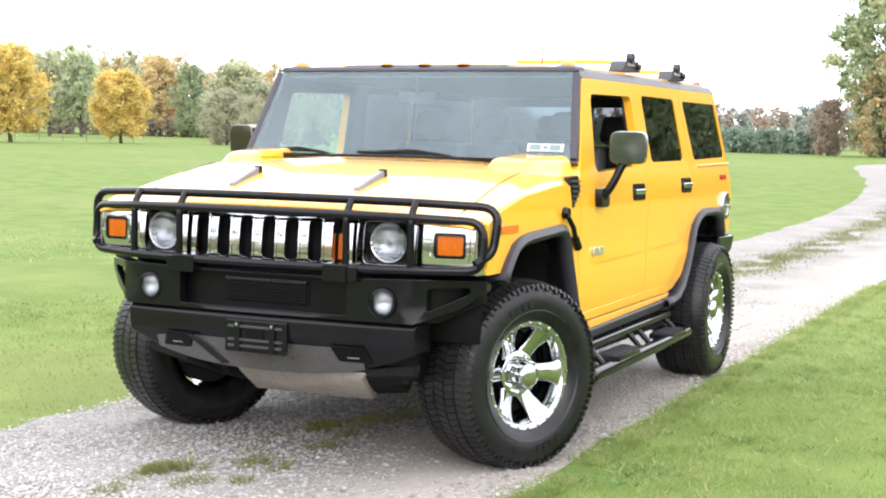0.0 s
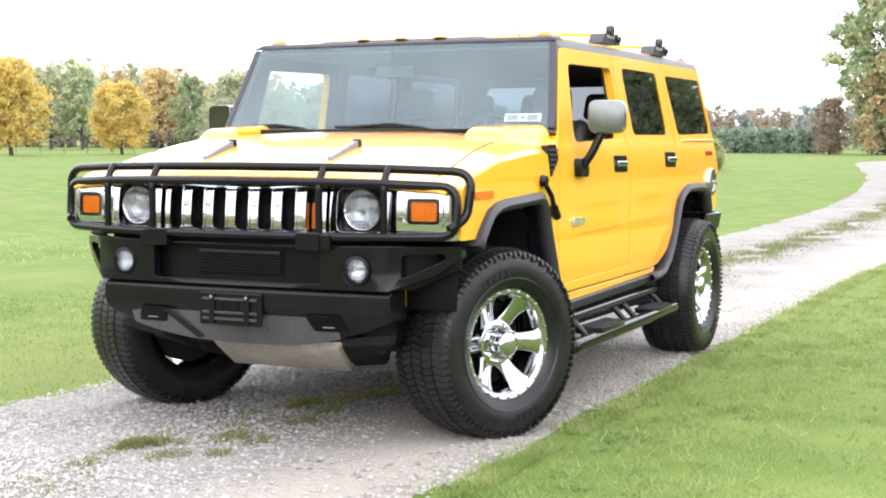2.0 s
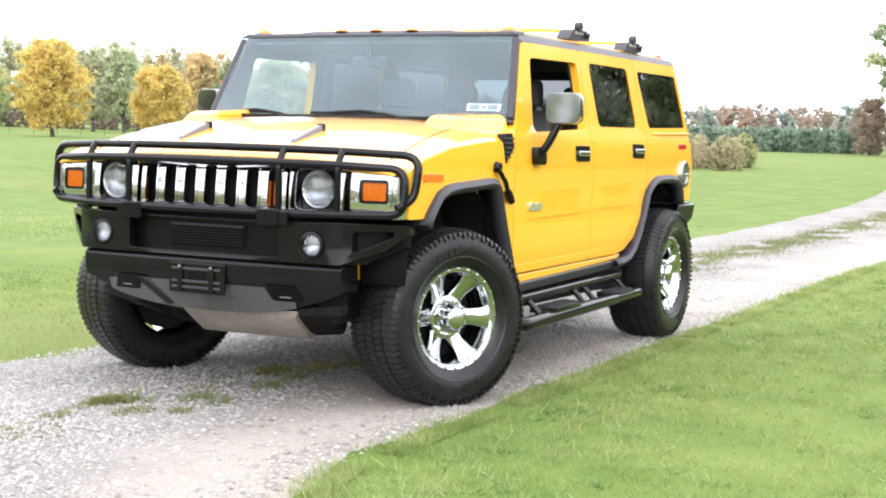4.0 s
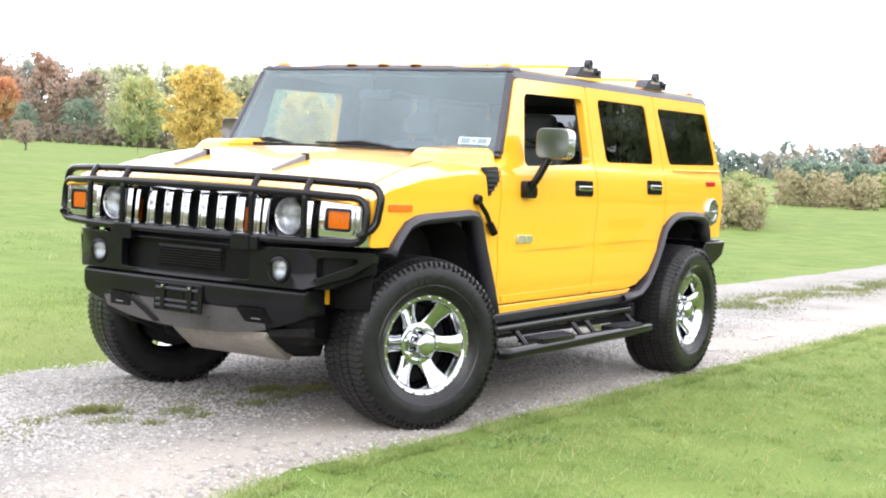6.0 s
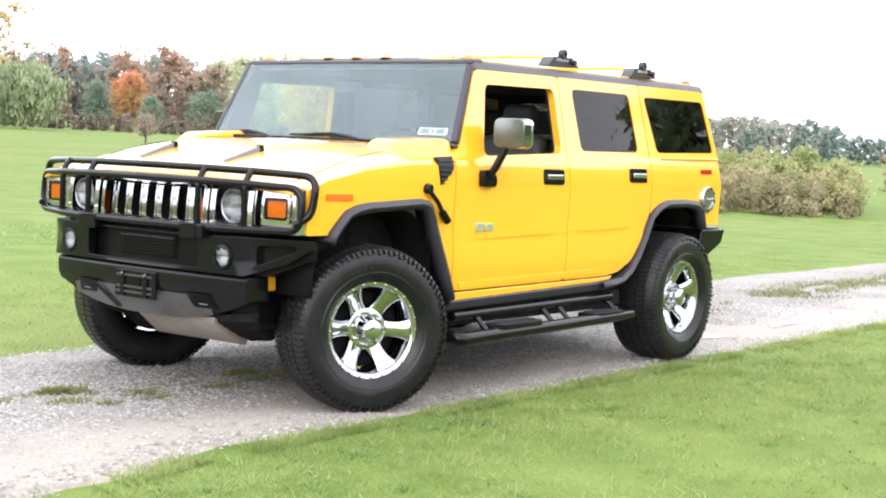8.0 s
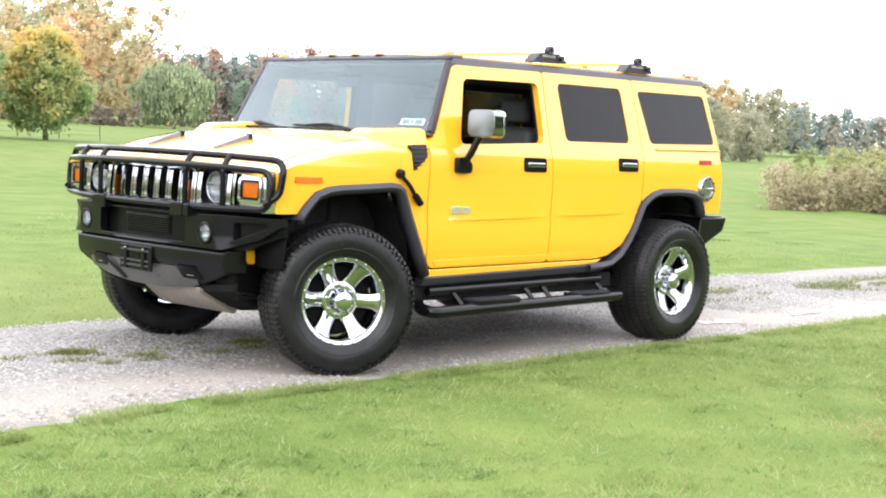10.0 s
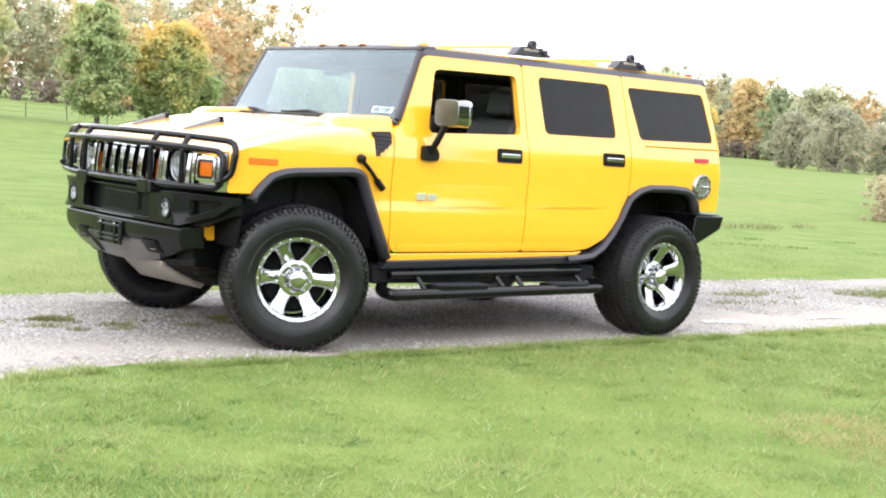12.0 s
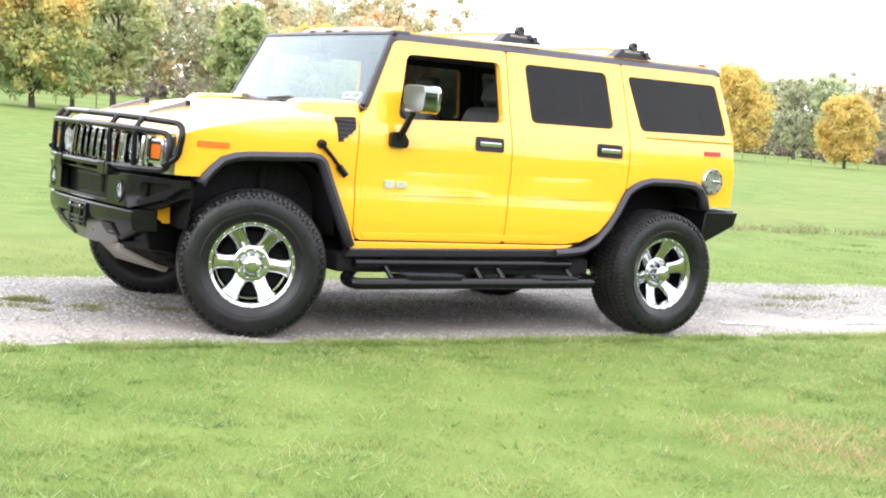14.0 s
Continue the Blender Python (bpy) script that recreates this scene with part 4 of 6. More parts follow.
ub = split([(-0.985, 0.905), (-0.985, 0.860), (-0.90, 0.785), (-0.74, 0.720), (0.74, 0.720), (0.90, 0.785), (0.985, 0.860), (0.985, 0.905), (0.74, 0.912), (0.46, 0.905), (-0.46, 0.905), (-0.74, 0.912)], 0)
centre = rounded([(-0.43, 0.742), (0.43, 0.742), (0.43, 0.893), (-0.43, 0.893)], 0.015, 3)
fogs = [[(s * 0.602 + 0.066 * math.cos(a), 0.806 + 0.066 * math.sin(a)) for a in np.linspace(0, 2 * math.pi, 24, endpoint=False)] for s in (1, -1)]
wings = [rounded([(s * 0.785, 0.872), (s * 0.93, 0.876), (s * 0.93, 0.850), (s * 0.785, 0.772)], 0.015, 3) for s in (1, -1)]
bumper = part("front_bumper", bump(ub, [centre, *fogs, *wings], 2.30, 0.05), M_BLACK, car, "black steel bumper in two tiers", 0.010)
# Backing darker than the bumper: the shade behind its openings, as colour.
part("bumper_back", bump(split([(-0.95, 0.90), (-0.95, 0.80), (-0.80, 0.72), (0.80, 0.72), (0.95, 0.80), (0.95, 0.90)], 0), [], 2.235, 0.05), M_PIT, bumper, "near-black backing with recess shade in its colour")
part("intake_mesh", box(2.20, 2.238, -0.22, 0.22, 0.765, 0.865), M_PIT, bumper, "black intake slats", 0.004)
for k in range(7):
    part("intake_slat", box(2.236, 2.25, -0.21, 0.21, 0.772 + k * 0.0135, 0.778 + k * 0.0135), M_PIT, bumper)
for k in range(26):
    part("intake_tooth", box(2.236, 2.256, -0.205 + k * 0.0162, -0.196 + k * 0.0162, 0.862, 0.872), M_TRIM, bumper)
for s in (1, -1):
    T = Matrix.Translation((2.252, s * 0.602, 0.806)) @ Matrix.Rotation(radians(-90), 4, "Z")
    fog = part("fog_lamp", turned(lathe([(0.056, -0.02), (0.066, 0.01), (0.062, 0.03), (0.05, 0.032), (0.048, 0.0)], 28), T), M_BLACK, bumper, "round clear fog lamp")
    part("reflector", turned(lathe([(0, -0.02), (0.03, -0.01), (0.05, 0.016), (0.05, -0.02)], 28), T), M_REFL, fog)
    part("lens", turned(lathe([(0, 0.036), (0.03, 0.033), (0.053, 0.022), (0.05, 0.019), (0.03, 0.028), (0, 0.031)], 28), T), M_LENS, fog, "clear lens")
# lower tier: a flat band, then a face that leans back under the nose
nose = lambda y: 2.305 - 0.055 * (abs(y) / 0.74) ** 2.2


foot = lambda y: 0.462 + 0.125 * (abs(y) / 0.742) ** 2.6


def low_tier():
    bm = bmesh.new()
    rows = []
    for y in np.linspace(-0.742, 0.742, 25):
        x, low = nose(y), foot(y)
        rows.append([bm.verts.new((px, y, pz)) for px, pz in ((x - 0.16, 0.716), (x - 0.022, 0.716), (x, 0.702), (x, 0.66), (x - 0.004, 0.622), (x - 0.012, 0.605), (x - 0.014 - 0.44 * (0.600 - low), low), (x - 0.17, low))])
    for a, b in zip(rows, rows[1:]):
        for j in range(7):
            bm.faces.new((a[j], a[j + 1], b[j + 1], b[j]))
        bm.faces.new((a[7], a[0], b[0], b[7]))
    bm.faces.new(rows[0])
    bm.faces.new(rows[-1][::-1])
    return part("lower_bumper", bm, M_GREYB, bumper, "dusty black lower tier", 0.010)


low = low_tier()
face = bmesh.new()
rows = []
for y in np.linspace(-0.58, 0.50, 21):
    x, lo = nose(y), foot(y)
    top = 0.597 - 0.05 * max(0, (abs(y) - 0.42) / 0.3) ** 1.5
    back = lambda z: x - 0.010 - 0.44 * (0.600 - z)
    rows.append([face.verts.new(p) for p in ((back(top), y, top), (back(lo - 0.003), y, lo - 0.003), (back(lo) - 0.04, y, lo - 0.003), (back(top) - 0.04, y, top))])
for a, b in zip(rows, rows[1:]):
    for j in range(4):
        face.faces.new((a[j], a[(j + 1) % 4], b[(j + 1) % 4], b[j]))
part("air_dam", face, M_DUST, low, "dusty grey air dam")
lean = lambda u, v: nose(u) - (0.014 + (0.600 - v) * 0.44 if v < 0.6 else 0)
for s in (1, -1):
    edge = [(s * 0.352, 0.606), (s * 0.515, 0.606), (s * 0.548, 0.534), (s * 0.385, 0.534)]
    # Flat black plate; its colour gives the shade inside an open pocket.
    part("pocket_shade_plate", plate(rounded(edge, 0.012, 2), [], 0.012, lambda u, v, d: Vector((lean(u, v) + 0.006 - d, u, v))), M_PIT, low, "black plate for the shade in a tow hook pocket", 0.003)
    part("tow_hook", tube([(lean(s * 0.43, 0.556) + 0.007, s * 0.43, 0.556), (lean(s * 0.485, 0.556) + 0.007, s * 0.485, 0.556)], 0.004, 8), M_GRIP, low, "bare end of a tow hook")
# strut across the air dam
part("dam_strip", hexa([(lean(-0.21, 0.475) + 0.004, -0.225, 0.470), (lean(-0.21, 0.475) + 0.012, -0.225, 0.470), (lean(-0.21, 0.475) + 0.012, -0.19, 0.478), (lean(-0.21, 0.475) + 0.004, -0.19, 0.478)], [(lean(-0.36, 0.60) + 0.004, -0.375, 0.596), (lean(-0.36, 0.60) + 0.012, -0.375, 0.596), (lean(-0.36, 0.60) + 0.012, -0.345, 0.602), (lean(-0.36, 0.60) + 0.004, -0.345, 0.602)]), M_DARK, low, "dark strut", 0.002)
# number plate bracket, no plate on it
br = part("plate_bracket", box(2.302, 2.318, -0.165, 0.155, 0.545, 0.690), M_BLACK, low, "empty black plate bracket", 0.006)
for z in (0.568, 0.596, 0.655):
    part("bracket_rib", box(2.316, 2.327, -0.145, 0.135, z, z + 0.011), M_TRIM, br, "", 0.002)
for y in (-0.095, 0.085):
    part("bracket_post", box(2.316, 2.330, y - 0.014, y + 0.014, 0.552, 0.682), M_BLACK, br, "", 0.003)
    part("bolt", turned(lathe([(0, 0.007), (0.007, 0.006), (0.009, 0)], 10), Matrix.Translation((2.329, y, 0.668)) @ Matrix.Rotation(radians(-90), 4, "Z")), M_CHROME, br)
# Black block whose colour gives the shade of a hole.
part("bracket_hole_shade", box(2.314, 2.322, -0.05, 0.04, 0.602, 0.652), M_PIT, br)
# skid plate under the nose
part("skid_plate", hexa([(2.06, -0.25, 0.41), (1.97, -0.21, 0.318), (1.85, 0.345, 0.300), (2.205, 0.47, 0.455)], [(2.09, -0.26, 0.445), (1.95, -0.22, 0.36), (1.83, 0.36, 0.34), (2.222, 0.50, 0.492)]), M_SKID, low, "dusty grey skid plate", 0.016)
for s in (1, -1):
    part("valance", hexa([(2.19, s * 0.45, 0.462), (1.97, s * 0.40, 0.37), (1.97, s * 0.60, 0.42), (2.12, s * 0.70, 0.478)], [(2.21, s * 0.45, 0.50), (1.97, s * 0.40, 0.41), (1.97, s * 0.62, 0.48), (2.13, s * 0.72, 0.53)]), M_DARK, low, "dark valance", 0.01)
    part("lower_shroud", hexa([(1.96, s * 0.38, 0.36), (1.78, s * 0.30, 0.31), (1.78, s * 0.50, 0.33), (1.94, s * 0.55, 0.40)], [(2.06, s * 0.38, 0.48), (1.78, s * 0.28, 0.52), (1.78, s * 0.56, 0.56), (2.02, s * 0.60, 0.56)]), M_DARK, low, "dark shroud", 0.02)
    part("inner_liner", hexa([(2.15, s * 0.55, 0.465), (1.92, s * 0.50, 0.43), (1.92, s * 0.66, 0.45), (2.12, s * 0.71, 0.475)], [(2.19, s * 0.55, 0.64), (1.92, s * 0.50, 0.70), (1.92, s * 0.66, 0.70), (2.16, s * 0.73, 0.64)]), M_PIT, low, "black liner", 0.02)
    # painted bracket that shows behind the bumper
    part("body_bracket", hexa([(2.115, s * 0.675, 0.632), (1.99, s * 0.675, 0.632), (1.99, s * 0.697, 0.632), (2.115, s * 0.697, 0.632)], [(2.10, s * 0.675, 0.73), (1.998, s * 0.675, 0.756), (1.998, s * 0.697, 0.756), (2.10, s * 0.697, 0.73)]), M_PAINT, car, "", 0.008)
# ---- windscreen, roof, rear ----
def screen(u, v, d):
    """u across, v from 0 at the foot to 1 at the top edge, d into the car."""
    return Vector((0.935 - 0.235 * v - d * 0.89 + 0.045 * (1 - (u / 0.95) ** 2), u, 1.405 + 0.485 * v - d * 0.4))


def screen_grid(us, vs, d0, thick, half):
    """A curved sheet between rows of v, half(v) wide; us from -1 to 1."""
    bm = bmesh.new()
    lay = [[[bm.verts.new(screen(u * half(v), v, d)) for u in us] for v in vs] for d in (d0, d0 + thick)]
    n, k = len(vs), len(us)
    for i in range(n - 1):
        for j in range(k - 1):
            for g in lay:
                bm.faces.new((g[i][j], g[i][j + 1], g[i + 1][j + 1], g[i + 1][j]))
    rim = [(i, 0) for i in range(n)] + [(n - 1, j) for j in range(1, k)] + [(i, k - 1) for i in range(n - 2, -1, -1)] + [(0, j) for j in range(k - 2, 0, -1)]
    for (i, j), (p, q) in zip(rim, rim[1:] + rim[:1]):
        bm.faces.new((lay[0][i][j], lay[0][p][q], lay[1][p][q], lay[1][i][j]))
    return bm


outer, inner = (lambda v: 0.978 - 0.080 * v), (lambda v: 0.940 - 0.079 * v)
wf = part("windscreen_frame", screen_grid(np.linspace(-1, 1, 25), [0.975, 1.0], 0.0, 0.012, outer), M_TRIM, car, "dark grey pillars and header", 0.004)
part("sill_strip", screen_grid(np.linspace(-1, 1, 25), [0.0, 0.03], 0.0, 0.06, outer), M_TRIM, wf, "", 0.003)
for s in (1, -1):
    bm = bmesh.new()
    hexa([screen(s * inner(0.05), 0.05, 0), screen(s * outer(0.05), 0.05, 0), screen(s * outer(0.05), 0.05, 0.05), screen(s * inner(0.05), 0.05, 0.05)], [screen(s * inner(0.97), 0.97, 0), screen(s * outer(0.97), 0.97, 0), screen(s * outer(0.97), 0.97, 0.05), screen(s * inner(0.97), 0.97, 0.05)], bm)
    part("pillar", bm, M_TRIM, wf, "", 0.010)
pane = part("windscreen", screen_grid(np.linspace(-1, 1, 25), np.linspace(0.02, 0.985, 8), 0.006, 0.005, lambda v: inner(v) + 0.004), M_GLASS, wf, "clear windscreen glass")
pane.visible_shadow = False
st = part("sticker", plate(rounded([(0.705, 0.125), (0.893, 0.125), (0.893, 0.205), (0.705, 0.205)], 0.006, 2), [], 0.002, lambda u, v, d: screen(u, v, d + 0.006)), M_WHITE, wf, "white inspection stickers")
for i, (a, b, c, e) in enumerate(((0.717, 0.775, 0.138, 0.192), (0.822, 0.878, 0.138, 0.192), (0.787, 0.812, 0.15, 0.18))):
    part("sticker_bar", plate([(a, c), (b, c), (b, e), (a, e)], [], 0.001, lambda u, v, d: screen(u, v, d + 0.004)), M_INK, st)
for y0, y1 in ((0.30, -0.12), (-0.42, -0.80)):
    w = part("wiper", tube([screen(y0 + 0.06, -0.02, -0.03), screen(y0, 0.03, -0.02), screen((y0 + y1) / 2, 0.085, -0.012), screen(y1, 0.06, -0.01)], 0.009, 8), M_BLACK, wf, "black wiper")
    part("blade", tube([screen(y0 - 0.06, 0.062, -0.008), screen(y1 - 0.12, 0.062, -0.008)], 0.007, 6), M_BLACK, w)
part("cowl", plate(split([(-0.66, 0), (0.66, 0), (0.66, 0.058), (-0.66, 0.058)], 0), [], 0.03, lambda u, v, d: Vector((1.02 - v * 1.2 + 0.045 * (1 - (u / 0.95) ** 2), u, 1.425 - d))), M_BLACK, car, "black cowl grille", 0.004)
part("roof", plate(split(rounded([(-0.84, -2.02), (0.84, -2.02), (0.86, 0.58), (-0.86, 0.58)], 0.04), 0), [], 0.05, lambda u, v, d: Vector((v, u, 1.905 + 0.012 * (0.69 - v) + 0.022 * (1 - (u / 0.86) ** 2) - d)), (-1.5, -1.0, -0.5, 0, 0.4)), M_PAINT, car, "yellow roof", 0.012)
for y in (-0.30, 0.30):
    part("roof_rib", tube([(0.36, y, 1.925), (-1.95, y, 1.950)], 0.016, 8), M_PAINT, car, "raised yellow roof rib")
for x in (-0.29, -1.275):
    # bars across the roof from foot to foot
    part("roof_bar", tube(bent([(x + 0.09, -0.845, 1.972), (x + 0.09, -0.72, 1.986), (x + 0.09, 0.72, 1.986), (x + 0.09, 0.845, 1.972)], 0.05), 0.013, 10), M_PAINT, car, "yellow bar across the roof")
part("header_lining", box(0.585, 0.675, -0.87, 0.87, 1.853, 1.886), M_TRIM, car, "dark inner header", 0.004)
part("roof_header", hexa([(0.715, -0.88, 1.884), (0.56, -0.88, 1.88), (0.56, 0.88, 1.88), (0.715, 0.88, 1.884)], [(0.70, -0.87, 1.902), (0.56, -0.87, 1.912), (0.56, 0.87, 1.912), (0.70, 0.87, 1.902)]), M_TRIM, car, "dark grey roof header", 0.012)
fl = part("deflector", hexa([(0.68, -0.50, 1.903), (0.58, -0.50, 1.905), (0.58, 0.50, 1.905), (0.68, 0.50, 1.903)], [(0.665, -0.48, 1.914), (0.58, -0.48, 1.917), (0.58, 0.48, 1.917), (0.665, 0.48, 1.914)]), M_TRIM, car, "dark roof strip", 0.004)
part("deflector_top", hexa([(0.645, -0.46, 1.915), (0.40, -0.46, 1.918), (0.40, 0.46, 1.918), (0.645, 0.46, 1.915)], [(0.58, -0.42, 1.944), (0.40, -0.42, 1.950), (0.40, 0.42, 1.950), (0.58, 0.42, 1.944)]), M_PAINT, fl, "yellow", 0.008)
for y in (-0.80, -0.23, 0.0, 0.23, 0.80):
    big = abs(y) > 0.5
    dome = [(0, 0.030), (0.016, 0.028), (0.030, 0.020), (0.036, 0.0), (0, 0)] if big else [(0, 0.012), (0.016, 0.011), (0.026, 0.007), (0.030, 0.0), (0, 0)]
    spot = Matrix.Translation((0.61 if big else 0.665, y, 1.906 if big else 1.914))
    cl = part("clearance_lamp", turned(lathe(dome, 20), spot @ Matrix.Diagonal((1.1, 1.3, 1, 1)) @ Matrix.Rotation(radians(90), 4, "X")), M_AMBER_TOP, car, "amber clearance lamp")
    if big:
        part("lamp_base", turned(lathe([(0, 0.006), (0.05, 0.004), (0.062, -0.012), (0, -0.012)], 20), spot @ Matrix.Diagonal((1.1, 1.2, 1, 1)) @ Matrix.Rotation(radians(90), 4, "X")), M_TRIM, cl, "dark base")
part("antenna", tube([(0.52, 0.62, 1.92), (0.50, 0.62, 2.02)], 0.004, 6), M_BLACK, car, "thin black antenna")
for sy in (1, -1):
    part("rear_clearance_lamp", turned(lathe([(0, 0.026), (0.018, 0.023), (0.030, 0.012), (0.034, 0.0), (0, 0)], 16), Matrix.Translation((-1.99, sy * 0.80, 1.935)) @ Matrix.Rotation(radians(90), 4, "X")), M_RED, car, "red clearance lamp")
# tail wall
tail = part("tail_panel", plate([(-0.985, 0.93), (0.985, 0.93), (0.985, 1.40), (0.90, 1.88), (-0.90, 1.88), (-0.985, 1.40)], [rounded([(-0.72, 1.45), (0.72, 1.45), (0.68, 1.78), (-0.68, 1.78)], 0.05)], 0.05, lambda u, v, d: Vector((-2.215 + d + max(0, v - 1.40) * 0.30, u, v)), (1.40,)), M_PAINT, car, "yellow tail wall", 0.010)
part("tail_window", plate(rounded([(-0.73, 1.44), (0.73, 1.44), (0.69, 1.79), (-0.69, 1.79)], 0.05), [], 0.006, lambda u, v, d: Vector((-2.195 + d + max(0, v - 1.40) * 0.30, u, v))), M_TAIL, tail, "lightly tinted glass")
part("tail_lining", plate([(-0.95, 0.95), (0.95, 0.95), (0.95, 1.40), (0.87, 1.86), (-0.87, 1.86), (-0.95, 1.40)], [rounded([(-0.72, 1.45), (0.72, 1.45), (0.68, 1.78), (-0.68, 1.78)], 0.05)], 0.01, lambda u, v, d: Vector((-2.155 + d + max(0, v - 1.40) * 0.30, u, v)), (1.40,)), M_INNER, tail, "black lining")
for sy in (1, -1):
    part("tail_lamp", box(-2.235, -2.20, sy * 0.84, sy * 0.975, 1.05, 1.32), M_RED, car, "red tail lamp", 0.01)
rear = part("rear_bumper", hexa([(-1.95, -1.0, 0.645), (-2.255, -1.025, 0.80), (-2.255, 1.025, 0.80), (-1.95, 1.0, 0.645)], [(-1.985, -1.005, 0.902), (-2.275, -1.04, 0.904), (-2.275, 1.04, 0.904), (-1.985, 1.005, 0.902)]), M_BLACK, car, "black rear bumper", 0.014)
part("bumper_step", box(-2.262, -2.0, -1.0, 1.0, 0.902, 0.914), M_TRIM, rear, "ribbed step", 0.004)

# ---- underbody and cabin ----
part("chassis", box(-2.05, 2.05, -0.62, 0.62, 0.42, 0.60), M_DARK, car, "dark chassis", 0.02)
part("floor_pan", box(-0.96, 0.95, -0.95, 0.95, 0.60, 0.64), M_DARK, car, "dark floor pan")
part("rear_floor", box(-2.15, -0.97, -0.60, 0.60, 0.60, 0.66), M_DARK, car, "dark rear floor")
part("engine_bay", box(0.95, 2.08, -0.66, 0.66, 0.60, 1.13), M_DARK, car, "dark engine bay")
part("axle", tube([(-1.559, -0.8, 0.43), (-1.559, 0.8, 0.43)], 0.06, 12), M_DARK, car, "dark rear axle")
part("differential", lathe([(0, -0.16), (0.13, -0.1), (0.16, 0), (0.13, 0.1), (0, 0.16)], 20, centre=(-1.559, 0, 0.43)), M_DARK, car)
part("front_axle", tube([(1.559, -0.72, 0.43), (1.559, 0.72, 0.43)], 0.045, 12), M_DARK, car, "dark front axle")
for sy in (1, -1):
    for x0, x1 in ((1.02, 1.99), (-2.08, -1.05)):
        bm = bmesh.new()
        xm, rr = (x0 + x1) / 2, (x1 - x0) / 2
        for k in range(10):
            a0, a1 = math.pi * k / 10, math.pi * (k + 1) / 10
            f = lambda a, y: (xm + rr * 1.0 * math.cos(a), sy * y, 0.62 + 0.47 * math.sin(a) ** 0.6)
            bm.faces.new([bm.verts.new(f(a, y)) for a, y in ((a0, 0.62), (a1, 0.62), (a1, 0.93), (a0, 0.93))])
            bm.faces.new([bm.verts.new(p) for p in (f(a0, 0.62), f(a1, 0.62), (xm, sy * 0.62, 0.62))])
        bmesh.ops.remove_doubles(bm, verts=bm.verts[:], dist=1e-4)
        lin = part("wheel_well", bm, M_VOID, car, "black wheel well")
        so = lin.modifiers.new("solid", "SOLIDIFY")
        so.thickness = 0.01
    part("shock_absorber", tube([(1.45, sy * 0.66, 0.45), (1.40, sy * 0.66, 1.0)], 0.035, 10), M_DARK, car)
part("dashboard", hexa([(0.45, -0.90, 1.05), (0.92, -0.90, 1.05), (0.92, 0.90, 1.05), (0.45, 0.90, 1.05)], [(0.52, -0.88, 1.36), (0.88, -0.88, 1.40), (0.88, 0.88, 1.40), (0.52, 0.88, 1.36)]), M_INNER, car, "black dashboard", 0.03)
part("headliner", box(-2.0, 0.67, -0.872, 0.872, 1.844, 1.856), M_HEAD, car, "pale headliner", 0.005)
wheel_t = Matrix.Translation((0.38, 0.45, 1.34)) @ Matrix.Rotation(radians(-62), 4, "Y")
ring = [wheel_t @ Vector((0.19 * math.cos(a), 0.19 * math.sin(a), 0)) for a in np.linspace(0, 2 * math.pi, 28, endpoint=False)]
sw = part("steering_wheel", tube(ring, 0.016, 8, closed=True), M_INNER, car, "black steering wheel")
for a in (0.0, 2.1, 4.2):
    part("spoke", tube([wheel_t @ Vector((0, 0, -0.02)), wheel_t @ Vector((0.18 * math.cos(a), 0.18 * math.sin(a), 0))], 0.018, 8), M_INNER, sw)


def seat(x, y, w):
    s = part("seat", hexa([(x - 0.02, y - w, 0.78), (x + 0.48, y - w, 0.80), (x + 0.48, y + w, 0.80), (x - 0.02, y + w, 0.78)], [(x - 0.02, y - w, 0.98), (x + 0.50, y - w, 1.0), (x + 0.50, y + w, 1.0), (x - 0.02, y + w, 0.98)]), M_SEAT, car, "grey leather seat", 0.05, seg=3)
    part("backrest", hexa([(x - 0.06, y - w, 0.92), (x + 0.08, y - w, 0.92), (x + 0.08, y + w, 0.92), (x - 0.06, y + w, 0.92)], [(x - 0.26, y - w * 0.85, 1.50), (x - 0.14, y - w * 0.85, 1.50), (x - 0.14, y + w * 0.85, 1.50), (x - 0.26, y + w * 0.85, 1.50)]), M_SEAT, s, "", 0.05, seg=3)
    for yy in ((y,) if w < 0.4 else (y - 0.45, y, y + 0.45)):
        part("headrest", hexa([(x - 0.27, yy - 0.13, 1.53), (x - 0.17, yy - 0.13, 1.53), (x - 0.17, yy + 0.13, 1.53), (x - 0.27, yy + 0.13, 1.53)], [(x - 0.30, yy - 0.11, 1.70), (x - 0.20, yy - 0.11, 1.70), (x - 0.20, yy + 0.11, 1.70), (x - 0.30, yy + 0.11, 1.70)]), M_SEAT, s, "", 0.035, seg=3)


seat(-0.20, 0.45, 0.28)
seat(-0.20, -0.45, 0.28)
seat(-1.15, 0.0, 0.78)
part("inner_mirror", hexa([(0.70, -0.14, 1.70), (0.72, -0.14, 1.70), (0.72, 0.10, 1.70), (0.70, 0.10, 1.70)], [(0.69, -0.13, 1.765), (0.71, -0.13, 1.765), (0.71, 0.09, 1.765), (0.69, 0.09, 1.765)]), M_INNER, car, "black inner mirror", 0.01)
part("mirror_stalk", tube([(0.705, -0.02, 1.76), (0.73, -0.02, 1.85)], 0.012, 8), M_INNER, car)

# ---- wheels ----
R_T = 0.438


